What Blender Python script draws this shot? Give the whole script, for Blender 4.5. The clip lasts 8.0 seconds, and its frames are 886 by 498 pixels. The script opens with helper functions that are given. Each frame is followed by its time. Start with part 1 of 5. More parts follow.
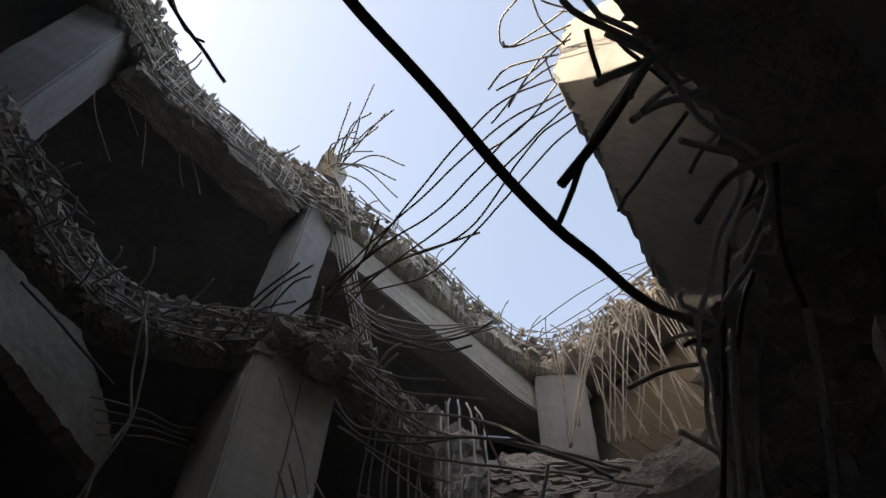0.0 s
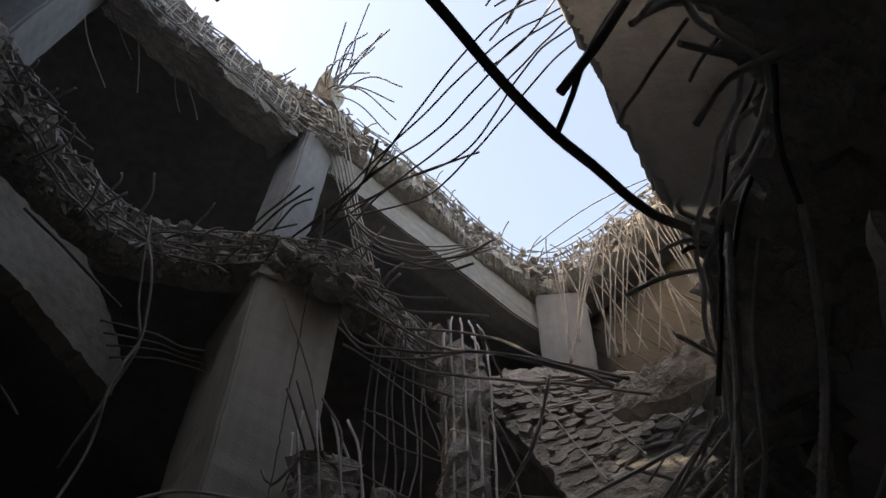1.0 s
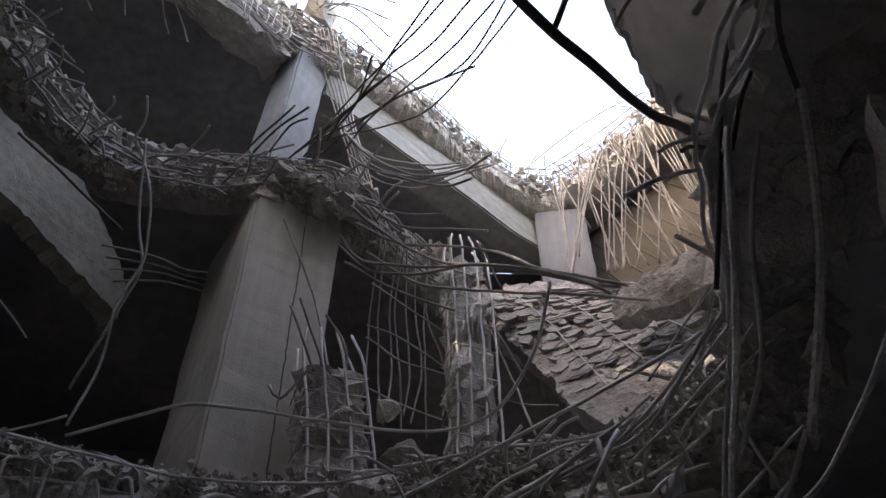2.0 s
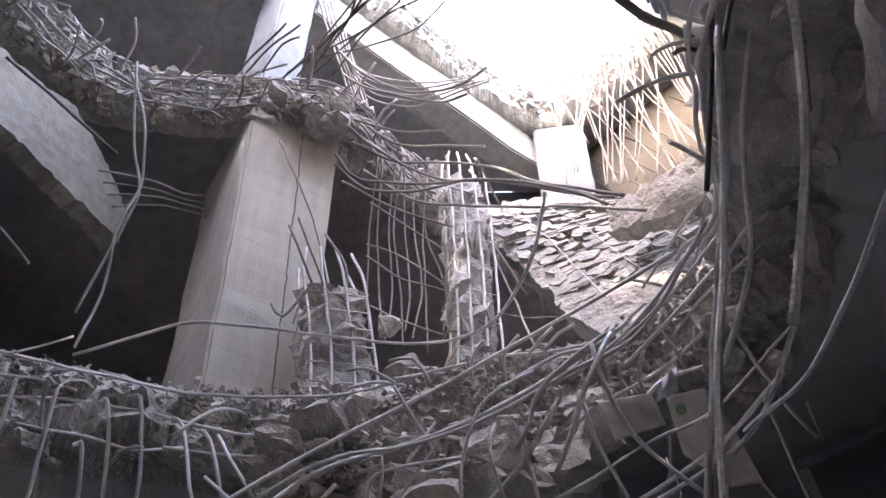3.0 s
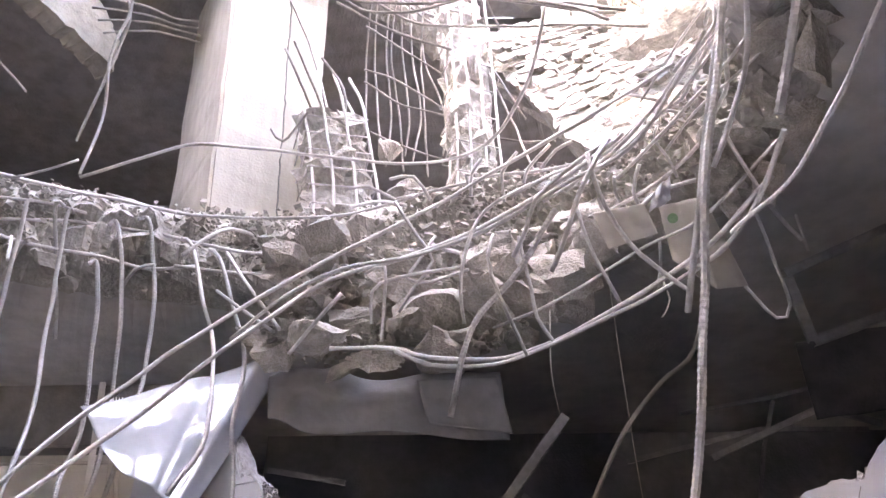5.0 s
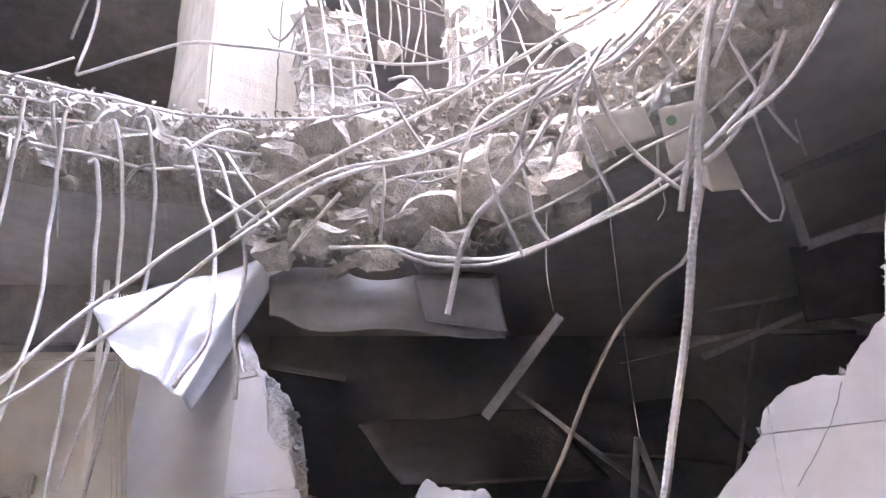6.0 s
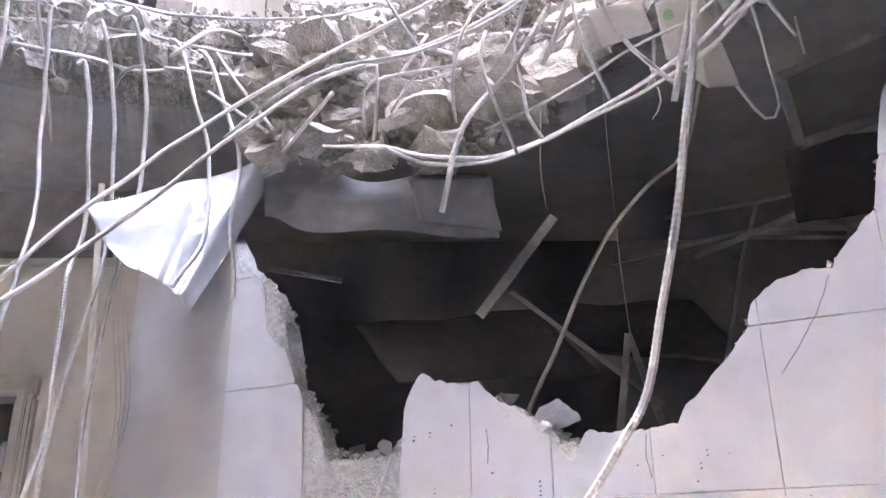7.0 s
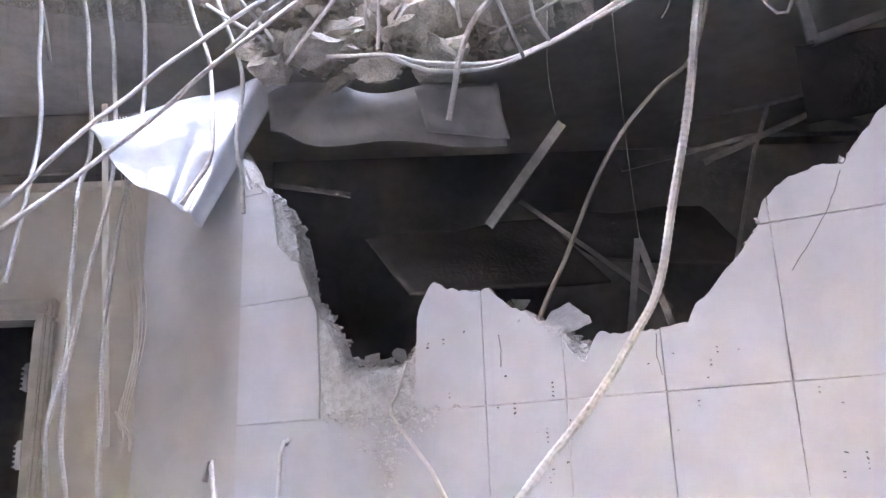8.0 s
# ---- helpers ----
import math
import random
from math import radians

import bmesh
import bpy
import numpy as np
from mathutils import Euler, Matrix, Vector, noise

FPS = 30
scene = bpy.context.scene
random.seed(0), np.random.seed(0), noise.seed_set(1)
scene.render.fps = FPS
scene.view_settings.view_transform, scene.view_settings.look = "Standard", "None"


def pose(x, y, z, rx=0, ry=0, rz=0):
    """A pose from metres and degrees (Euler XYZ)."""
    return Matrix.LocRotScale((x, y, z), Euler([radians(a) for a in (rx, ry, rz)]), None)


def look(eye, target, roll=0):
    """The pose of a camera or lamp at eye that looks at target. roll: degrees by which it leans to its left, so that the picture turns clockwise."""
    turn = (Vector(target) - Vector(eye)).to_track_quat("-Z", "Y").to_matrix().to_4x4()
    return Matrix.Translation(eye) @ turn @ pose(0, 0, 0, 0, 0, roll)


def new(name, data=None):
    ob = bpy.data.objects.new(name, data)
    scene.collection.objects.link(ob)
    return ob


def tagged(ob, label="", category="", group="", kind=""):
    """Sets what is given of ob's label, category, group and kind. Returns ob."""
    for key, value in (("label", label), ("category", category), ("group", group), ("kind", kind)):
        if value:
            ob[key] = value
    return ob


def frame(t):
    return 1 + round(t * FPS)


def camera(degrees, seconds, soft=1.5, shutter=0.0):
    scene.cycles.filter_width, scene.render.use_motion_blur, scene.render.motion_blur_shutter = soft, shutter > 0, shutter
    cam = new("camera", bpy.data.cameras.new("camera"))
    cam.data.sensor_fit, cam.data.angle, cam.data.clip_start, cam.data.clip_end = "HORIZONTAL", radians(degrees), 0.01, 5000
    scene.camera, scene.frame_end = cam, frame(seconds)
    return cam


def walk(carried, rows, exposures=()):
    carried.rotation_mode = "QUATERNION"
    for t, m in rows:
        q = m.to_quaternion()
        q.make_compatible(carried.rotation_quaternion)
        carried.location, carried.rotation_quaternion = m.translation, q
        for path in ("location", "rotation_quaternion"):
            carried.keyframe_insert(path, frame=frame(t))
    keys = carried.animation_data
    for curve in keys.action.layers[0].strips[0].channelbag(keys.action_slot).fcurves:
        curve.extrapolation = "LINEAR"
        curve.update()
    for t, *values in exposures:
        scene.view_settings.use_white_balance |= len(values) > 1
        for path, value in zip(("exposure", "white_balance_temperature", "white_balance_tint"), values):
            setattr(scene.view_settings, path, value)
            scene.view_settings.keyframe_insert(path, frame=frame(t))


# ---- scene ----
cam = camera(56.5, 8.0)
walk(cam, [
    (0.0, pose(0.000, 0.000, 1.870, 150.65, -2.16, -3.83)),
    (0.5, pose(0.004, 0.003, 1.855, 148.18, -1.94, -3.36)),
    (1.0, pose(-0.000, 0.019, 1.829, 145.47, -1.60, -2.90)),
    (1.5, pose(-0.004, 0.041, 1.809, 142.89, -1.13, -2.37)),
    (3.0, pose(0.024, 0.072, 1.757, 134.89, 0.20, -0.65)),
    (3.5, pose(0.029, 0.077, 1.735, 132.34, 0.56, -0.31)),
    (4.0, pose(0.027, 0.081, 1.703, 129.55, 0.80, -0.19)),
    (4.5, pose(0.026, 0.081, 1.682, 126.76, 0.81, -0.18)),
    (6.0, pose(0.035, 0.069, 1.633, 117.31, 0.28, -0.42)),
    (6.5, pose(0.037, 0.070, 1.603, 114.53, 0.21, -0.64)),
    (7.0, pose(0.039, 0.075, 1.584, 111.31, 0.63, -0.59)),
    (7.5, pose(0.035, 0.081, 1.569, 108.48, 1.39, -0.23)),
    (8.0, pose(0.033, 0.086, 1.550, 105.79, 2.01, 0.43)),
], exposures=[(0.0, 2.3, 8900, 11), (0.7, 2.5, 8900, 12), (1.7, 3.25, 8600, 15), (2.8, 5.65, 8000, 22), (3.5, 6.15, 8300, 24), (4.7, 7.35, 8900, 26), (6.0, 8.1, 8500, 25), (7.0, 8.15, 8200, 22), (8.0, 8.05, 8000, 20)])

# ---- daylight ----
SUN_UP, SUN_TURN = radians(28), radians(250)
world = bpy.data.worlds.new("sky")
scene.world = world
world.use_nodes = True
wn = world.node_tree.nodes
sky = wn.new("ShaderNodeTexSky")
sky.sky_type, sky.sun_disc = "NISHITA", False
sky.sun_elevation, sky.sun_rotation = SUN_UP, SUN_TURN
sky.dust_density, sky.air_density, sky.ozone_density = 3.0, 0.8, 0.6
wn["Background"].inputs["Strength"].default_value = 0.15
world.node_tree.links.new(sky.outputs[0], wn["Background"].inputs["Color"])
sun = new("sun", bpy.data.lights.new("sun", "SUN"))
sun.data.energy, sun.data.angle, sun.data.color = 4.0, radians(0.5), (1.0, 0.97, 0.92)
sun.matrix_world = look((0, 0, 20), (-math.sin(SUN_TURN), -math.cos(SUN_TURN), 20 - math.tan(SUN_UP)))


# ---- materials ----
def material(name, low, high, scale=3.0, rough=0.9, bump=0.4, fine=60.0, metal=0.0, spread=0.0, grit=0.5, stain=None, mid=8.0, streak=1.0):
    """A mottled surface: two colours over a wide noise, darkened by a middle one, with fine relief."""
    m = bpy.data.materials.new(name)
    m.use_nodes = True
    n, ln = m.node_tree.nodes, m.node_tree.links.new
    shade = n["Principled BSDF"]
    place = n.new("ShaderNodeTexCoord")
    wide, middle, grain = (n.new("ShaderNodeTexNoise") for _ in range(3))
    for tex, s, d in ((wide, scale, 6.0), (middle, scale * mid, 5.0), (grain, fine, 4.0)):
        tex.inputs["Scale"].default_value, tex.inputs["Detail"].default_value = s, d
        ln(place.outputs["Object"], tex.inputs["Vector"])
    if streak != 1.0:
        # runs and board marks drawn out along the height
        pull = n.new("ShaderNodeMapping")
        pull.inputs["Scale"].default_value = (1.0, 1.0, streak)
        ln(place.outputs["Object"], pull.inputs["Vector"])
        ln(pull.outputs["Vector"], wide.inputs["Vector"])
        ln(pull.outputs["Vector"], middle.inputs["Vector"])
    ramp = n.new("ShaderNodeValToRGB")
    ramp.color_ramp.elements[0].position, ramp.color_ramp.elements[1].position = 0.32, 0.68
    ramp.color_ramp.elements[0].color, ramp.color_ramp.elements[1].color = (*low, 1), (*high, 1)
    ln(wide.outputs["Fac"], ramp.inputs["Fac"])
    mix = n.new("ShaderNodeMix")
    mix.data_type, mix.blend_type = "RGBA", "MULTIPLY"
    tone = n.new("ShaderNodeValToRGB")
    tone.color_ramp.elements[0].position, tone.color_ramp.elements[1].position = 0.3, 0.62
    tone.color_ramp.elements[0].color = (*(stain or (0.62, 0.6, 0.58)), 1)
    ln(middle.outputs["Fac"], tone.inputs["Fac"])
    mix.inputs["Factor"].default_value = grit
    ln(ramp.outputs["Color"], mix.inputs[6])
    ln(tone.outputs["Color"], mix.inputs[7])
    last = mix.outputs[2]
    if spread:
        info, vary = n.new("ShaderNodeObjectInfo"), n.new("ShaderNodeMapRange")
        vary.inputs["To Min"].default_value, vary.inputs["To Max"].default_value = 1 - spread, 1 + spread
        ln(info.outputs["Random"], vary.inputs["Value"])
        hsv = n.new("ShaderNodeHueSaturation")
        ln(vary.outputs["Result"], hsv.inputs["Value"])
        ln(last, hsv.inputs["Color"])
        last = hsv.outputs["Color"]
    ln(last, shade.inputs["Base Color"])
    shade.inputs["Roughness"].default_value, shade.inputs["Metallic"].default_value = rough, metal
    lift, add = n.new("ShaderNodeBump"), n.new("ShaderNodeMath")
    add.operation = "ADD"
    ln(middle.outputs["Fac"], add.inputs[0])
    ln(grain.outputs["Fac"], add.inputs[1])
    lift.inputs["Strength"].default_value, lift.inputs["Distance"].default_value = bump, 0.02
    ln(add.outputs[0], lift.inputs["Height"])
    ln(lift.outputs["Normal"], shade.inputs["Normal"])
    return m


CONCRETE = material("poured_concrete", (0.25, 0.235, 0.21), (0.34, 0.32, 0.29), 1.6, bump=0.22, fine=90, grit=0.5)
BROKEN = material("broken_concrete", (0.34, 0.318, 0.29), (0.48, 0.452, 0.417), 3.5, bump=0.9, fine=38, grit=0.6, mid=5)
CHUNK = material("rubble_concrete", (0.37, 0.34, 0.305), (0.52, 0.485, 0.44), 4.0, bump=0.5, fine=14, spread=0.22, grit=0.6)
# Upper undersides darker than the first-floor ceiling, standing in for their shade.
SOFFIT = material("dark_soffit", (0.18, 0.17, 0.162), (0.27, 0.258, 0.247), 1.2, bump=0.25, fine=50, grit=0.6)
# First-floor ceiling paled to stand in for light bounced off the floor.
PLASTERED = material("bounce_paled_plaster", (0.40, 0.385, 0.365), (0.52, 0.5, 0.475), 1.3, bump=0.12, fine=50, grit=0.4)
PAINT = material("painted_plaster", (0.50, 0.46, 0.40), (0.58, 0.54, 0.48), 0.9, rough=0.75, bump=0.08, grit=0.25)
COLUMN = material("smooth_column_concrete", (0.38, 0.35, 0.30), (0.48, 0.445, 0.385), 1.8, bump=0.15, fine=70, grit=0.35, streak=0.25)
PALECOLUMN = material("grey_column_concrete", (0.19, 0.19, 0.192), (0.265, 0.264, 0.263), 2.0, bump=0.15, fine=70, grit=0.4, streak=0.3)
# Darker copy of the column grey, standing in for the far column's shade.
DIMCOLUMN = material("shaded_grey_concrete", (0.11, 0.111, 0.115), (0.155, 0.156, 0.16), 2.0, bump=0.15, fine=70, grit=0.4, streak=0.3)
TILE = material("glazed_wall_tile", (0.44, 0.445, 0.468), (0.5, 0.505, 0.525), 1.0, rough=0.42, bump=0.04, fine=200, spread=0.03, grit=0.2)
BLOCK = material("lightweight_block", (0.52, 0.52, 0.53), (0.66, 0.66, 0.665), 6.0, bump=1.0, fine=110, grit=0.6)
STEEL = material("dusty_rebar_steel", (0.47, 0.452, 0.435), (0.62, 0.6, 0.58), 9.0, rough=0.62, bump=0.2, fine=160, metal=0.1, spread=0.18, grit=0.4)
# Darker copy of the rebar steel: dimness of the upper bars put into colour.
DIMSTEEL = material("dim_dusty_rebar", (0.26, 0.24, 0.22), (0.40, 0.375, 0.35), 9.0, rough=0.75, bump=0.25, fine=160, metal=0.1, spread=0.2, grit=0.6)
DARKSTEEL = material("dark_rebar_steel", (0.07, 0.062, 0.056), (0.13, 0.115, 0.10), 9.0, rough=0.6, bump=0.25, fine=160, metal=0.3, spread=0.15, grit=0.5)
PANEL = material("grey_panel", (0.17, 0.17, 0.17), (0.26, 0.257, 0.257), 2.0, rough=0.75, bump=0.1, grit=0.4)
SHEET = material("glossy_white_sheet", (0.42, 0.427, 0.44), (0.5, 0.507, 0.52), 2.0, rough=0.09, bump=0.06, fine=20, grit=0.2)
GRID = material("ceiling_grid_metal", (0.22, 0.218, 0.217), (0.32, 0.317, 0.315), 5.0, rough=0.5, bump=0.1, grit=0.5)
# Plaster darkened in colour for the unlit interior; cracks and chips share it.
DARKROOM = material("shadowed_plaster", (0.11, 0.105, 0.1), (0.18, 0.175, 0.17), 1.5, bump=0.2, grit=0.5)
BEAMGREY = material("brown_grey_concrete", (0.22, 0.195, 0.162), (0.31, 0.28, 0.235), 2.0, bump=0.3, fine=60, grit=0.6)
PLASTER = material("bare_wall_plaster", (0.41, 0.4, 0.392), (0.47, 0.46, 0.45), 0.8, rough=0.8, bump=0.06, grit=0.25)
# Also the unseen ground floor, paled to bounce light onto the ceiling.
FLOOR = material("dusty_floor", (0.5, 0.48, 0.455), (0.62, 0.6, 0.57), 1.5, bump=0.5, grit=0.6)
# Brown taken nearly to black: the far wall's shade is in the colour.
FORMED = material("shade_darkened_board_wall", (0.034, 0.028, 0.02), (0.058, 0.049, 0.037), 2.0, bump=0.3, grit=0.6)
WOOD = material("painted_door_frame", (0.46, 0.43, 0.385), (0.54, 0.51, 0.46), 2.0, rough=0.55, bump=0.05, grit=0.3)


# ---- building helpers ----
def mesh_of(bm, name):
    me = bpy.data.meshes.new(name)
    bm.normal_update()
    bm.to_mesh(me)
    bm.free()
    return me


def part(name, bm, mat, parent=None, label=""):
    ob = new(name, bm if isinstance(bm, bpy.types.Mesh) else mesh_of(bm, name))
    if mat and not ob.data.materials:
        ob.data.materials.append(mat)
    if parent:
        ob.parent = parent
    return tagged(ob, label)


def put(bm, verts, faces):
    vs = [bm.verts.new(v) for v in verts]
    for f in faces:
        bm.faces.new([vs[i] for i in f])
    return vs


def box(bm, x0, y0, z0, x1, y1, z1, m=None, bevel=0.0):
    g = bmesh.ops.create_cube(bm, size=1.0)["verts"]
    bmesh.ops.transform(bm, matrix=Matrix.Translation(((x0 + x1) / 2, (y0 + y1) / 2, (z0 + z1) / 2)) @ Matrix.Diagonal((x1 - x0, y1 - y0, z1 - z0, 1)), verts=g)
    if bevel:
        es = {e for v in g for e in v.link_edges}
        r = bmesh.ops.bevel(bm, geom=list(es), offset=bevel, segments=2, affect="EDGES")
        g = list({v for f in r["faces"] for v in f.verts} | {v for v in g if v.is_valid})
    if m:
        bmesh.ops.transform(bm, matrix=m, verts=g)
    return g


def smooth_line(pts, closed=False, step=0.05):
    """Points at even steps along a smooth curve through pts."""
    pts = [Vector(p) for p in pts]
    n, out = len(pts), []
    for i in range(n if closed else n - 1):
        if closed:
            a, b, c, d = (pts[(i + k) % n] for k in (-1, 0, 1, 2))
        else:
            b, c = pts[i], pts[i + 1]
            a = pts[i - 1] if i else b * 2 - c
            d = pts[i + 2] if i + 2 < n else c * 2 - b
        cuts = max(2, int((c - b).length / step))
        for k in range(cuts):
            s = k / cuts
            out.append(0.5 * (2 * b + (c - a) * s + (2 * a - 5 * b + 4 * c - d) * s * s + (3 * b - a - 3 * c + d) * s ** 3))
    return out if closed else out + [pts[-1]]


def tube(bm, line, radius, sides=6, ribs=0.0):
    """A bar along a line of points; ribs: the spacing of its cross ribs."""
    prev, side = None, None
    for i, p in enumerate(line):
        way = (line[min(i + 1, len(line) - 1)] - line[max(i - 1, 0)]).normalized()
        if side is None:
            side = way.orthogonal().normalized()
        side = (side - way * side.dot(way)).normalized()
        other = way.cross(side)
        r = radius * (1.0 + (0.15 if ribs and i % 2 else 0.0))
        ring = [bm.verts.new(p + r * (math.cos(a) * side + math.sin(a) * other)) for a in (2 * math.pi * k / sides for k in range(sides))]
        if prev:
            for k in range(sides):
                f = bm.faces.new((prev[k], prev[(k + 1) % sides], ring[(k + 1) % sides], ring[k]))
                f.smooth = not ribs
        else:
            bm.faces.new(ring[::-1])
        prev = ring
    bm.faces.new(prev)


def rebar(pts, radius, parent, mat=None, ribs=0.0, wobble=0.008, label=""):
    line = smooth_line(pts, step=ribs / 2 if ribs else 0.045)
    for i, p in enumerate(line):
        k = noise.noise_vector(p * 5.0) * wobble
        line[i] = p + k
    bm = bmesh.new()
    tube(bm, line, radius, 7 if ribs else 6, ribs)
    return part("rebar", bm, mat or (DIMSTEEL if parent and parent.name in ("floor_slab_2", "roof_slab", "hanging_slab", "roof_beam_2") else STEEL), parent, label)


def chunk_mesh(seed):
    """An angular lump of broken concrete, about one metre across: flat breaks, chipped a little."""
    rng = random.Random(seed)
    bm = bmesh.new()
    tall = rng.uniform(0.6, 1.0)
    for _ in range(rng.randint(9, 14)):
        v = Vector((rng.uniform(-1, 1), rng.uniform(-1, 1), rng.uniform(-1, 1)))
        k = max(abs(v.x), abs(v.y), abs(v.z))
        bm.verts.new((v.x / k * 0.46, v.y / k * 0.42, v.z / k * 0.44 * tall))
    bmesh.ops.convex_hull(bm, input=bm.verts)
    for v in [v for v in bm.verts if not v.link_faces]:
        bm.verts.remove(v)
    bmesh.ops.delete(bm, geom=[e for e in bm.edges if not e.link_faces], context="EDGES")
    for longest in (0.4, 0.22, 0.13):
        bmesh.ops.triangulate(bm, faces=bm.faces)
        bmesh.ops.subdivide_edges(bm, edges=[e for e in bm.edges if e.calc_length() > longest], cuts=1)
    bmesh.ops.triangulate(bm, faces=bm.faces)
    shift = Vector((seed * 7.3, seed * 3.1, 0))
    for v in bm.verts:
        v.co += noise.noise_vector(v.co * 4 + shift) * 0.05 + noise.noise_vector(v.co * 10 + shift) * 0.018 + noise.noise_vector(v.co * 24 + shift) * 0.008
    me = mesh_of(bm, "chunk")
    me.materials.append(CHUNK)
    return me


CHUNKS = [chunk_mesh(s) for s in range(16)]


def slab_with_hole(name, hole, low, high, drop=None, reach=6.0, jag=0.07, mound=0.0, under=None):
    """A floor slab, broken open: a ring of broken edge round the hole, out to the building's walls."""
    rim = smooth_line([(x, y, 0) for x, y in hole], closed=True, step=0.024)
    mid = sum(rim, Vector()) / len(rim)
    bm, mats = bmesh.new(), {}
    depth = high - low
    # (outward offset, height share from low to high, roughness)
    prof = [(None, 0, 0), (1.2, 0, 0.0), (0.55, 0, 0.01), (0.28, 0, 0.03), (0.1, 0.0, 0.06), (0.0, 0.12, 0.09), (-0.03, 0.3, 0.1), (0.03, 0.5, 0.1), (0.0, 0.68, 0.1), (0.06, 0.86, 0.09),
            (0.14, 1.0, 0.07), (0.19, 1.02, 0.07), (0.24, 1.03, 0.06), (0.3, 1.03, 0.06), (0.37, 1.03, 0.06), (0.45, 1.02, 0.05), (0.55, 1.0, 0.05), (0.7, 1.0, 0.04), (1.2, 1.0, 0), (None, 1, 0)]
    rows = []
    for off, share, rough in prof:
        row = []
        for p in rim:
            out = (p - mid).normalized()
            if off is None:
                k = reach / max(abs(out.x), abs(out.y))
                q = out * k
                q.y = max(q.y, -2.6)
            else:
                q = p + out * off
            z = low + depth * share
            if drop and off is not None and share < 0.6:
                z -= drop(p.x, p.y) * (1 - share / 0.6) * max(0, 1 - max(off, 0) / 0.5)
            if mound and off and off < 1.0 and share >= 1.0:
                z += mound * min(1.0, off / 0.36) * (0.75 + 0.5 * noise.noise(p * 3))
            q = Vector((q.x, q.y, z))
            if rough:
                s = jag / 0.07
                q += s * out * (noise.noise(Vector((p.x * 3, p.y * 3, z * 1.2))) * 0.8 * rough + noise.noise(q * 13) * rough * 0.55 + noise.noise(q * 31) * rough * 0.3)
                q.z += noise.noise(q * 14 + Vector((3, 1, 7))) * rough * 0.45
            row.append(bm.verts.new(q))
        rows.append(row)
    n = len(rim)
    for a in range(len(rows) - 1):
        for i in range(n):
            f = bm.faces.new((rows[a][i], rows[a + 1][i], rows[a + 1][(i + 1) % n], rows[a][(i + 1) % n]))
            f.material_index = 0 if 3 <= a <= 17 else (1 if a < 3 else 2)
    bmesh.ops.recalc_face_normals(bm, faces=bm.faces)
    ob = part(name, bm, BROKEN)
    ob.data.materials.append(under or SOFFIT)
    ob.data.materials.append(FLOOR)
    return ob, [Vector((p.x, p.y, 0)) for p in rim], mid


# ---- building ----
HOLE_FIRST = [(-2.0, 2.56), (-1.52, 2.88), (-1.06, 3.02), (-0.55, 3.05), (0.0, 2.9), (0.35, 2.8), (0.65, 2.7), (0.88, 2.48), (1.0, 2.15), (0.95, 1.75), (0.76, 1.3), (0.74, 1.0),
              (0.78, 0.74), (0.52, 0.5), (0.3, 0.36), (0.05, 0.1), (-0.25, -0.4), (-0.7, -0.9), (-1.5, -0.9), (-2.3, -0.3), (-2.5, 0.7), (-2.3, 1.8)]
HOLE_SECOND = [(-2.6, 1.9), (-2.4, 2.6), (-2.0, 3.1), (-1.45, 3.2), (-0.9, 3.2), (-0.55, 3.35), (-0.15, 3.8), (0.2, 4.1), (0.5, 4.4), (1.2, 4.9), (2.2, 4.6), (3.0, 3.4), (2.6, 2.2),
               (1.5, 1.3), (0.95, 0.7), (0.5, -0.3), (-0.3, -1.2), (-1.6, -1.4), (-2.6, -0.6), (-2.9, 0.7)]
# The rear rim is out of view, shaped to limit skylight and aim sun.
HOLE_ROOF = [(-2.9, 1.0), (-2.6, 1.9), (-2.35, 2.5), (-1.9, 2.95), (-1.35, 3.25), (-0.95, 3.5), (-0.24, 4.04), (0.5, 4.72), (1.1, 5.0), (1.6, 4.7), (2.1, 4.1), (2.9, 3.3), (3.1, 1.7),
             (2.6, 1.2), (1.5, 1.0), (0.6, 0.9), (-0.4, 0.5), (-1.3, 0.15), (-2.2, 0.1)]


def sag(x, y):
    return 0.42 * math.exp(-((x + 0.02) / 0.5) ** 2) if y > 2 else 0.0


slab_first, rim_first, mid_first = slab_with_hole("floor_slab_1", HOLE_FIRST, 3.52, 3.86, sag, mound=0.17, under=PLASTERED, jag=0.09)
tagged(slab_first, "broken concrete floor slab with crumbled edge round a blast hole", "slab", kind="structure")
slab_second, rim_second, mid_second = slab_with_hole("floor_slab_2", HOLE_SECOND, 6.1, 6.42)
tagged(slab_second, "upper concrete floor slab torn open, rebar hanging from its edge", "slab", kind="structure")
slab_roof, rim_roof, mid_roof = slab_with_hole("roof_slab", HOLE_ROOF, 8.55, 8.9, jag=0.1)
tagged(slab_roof, "concrete roof slab with a large hole open to the sky", "slab", kind="structure")

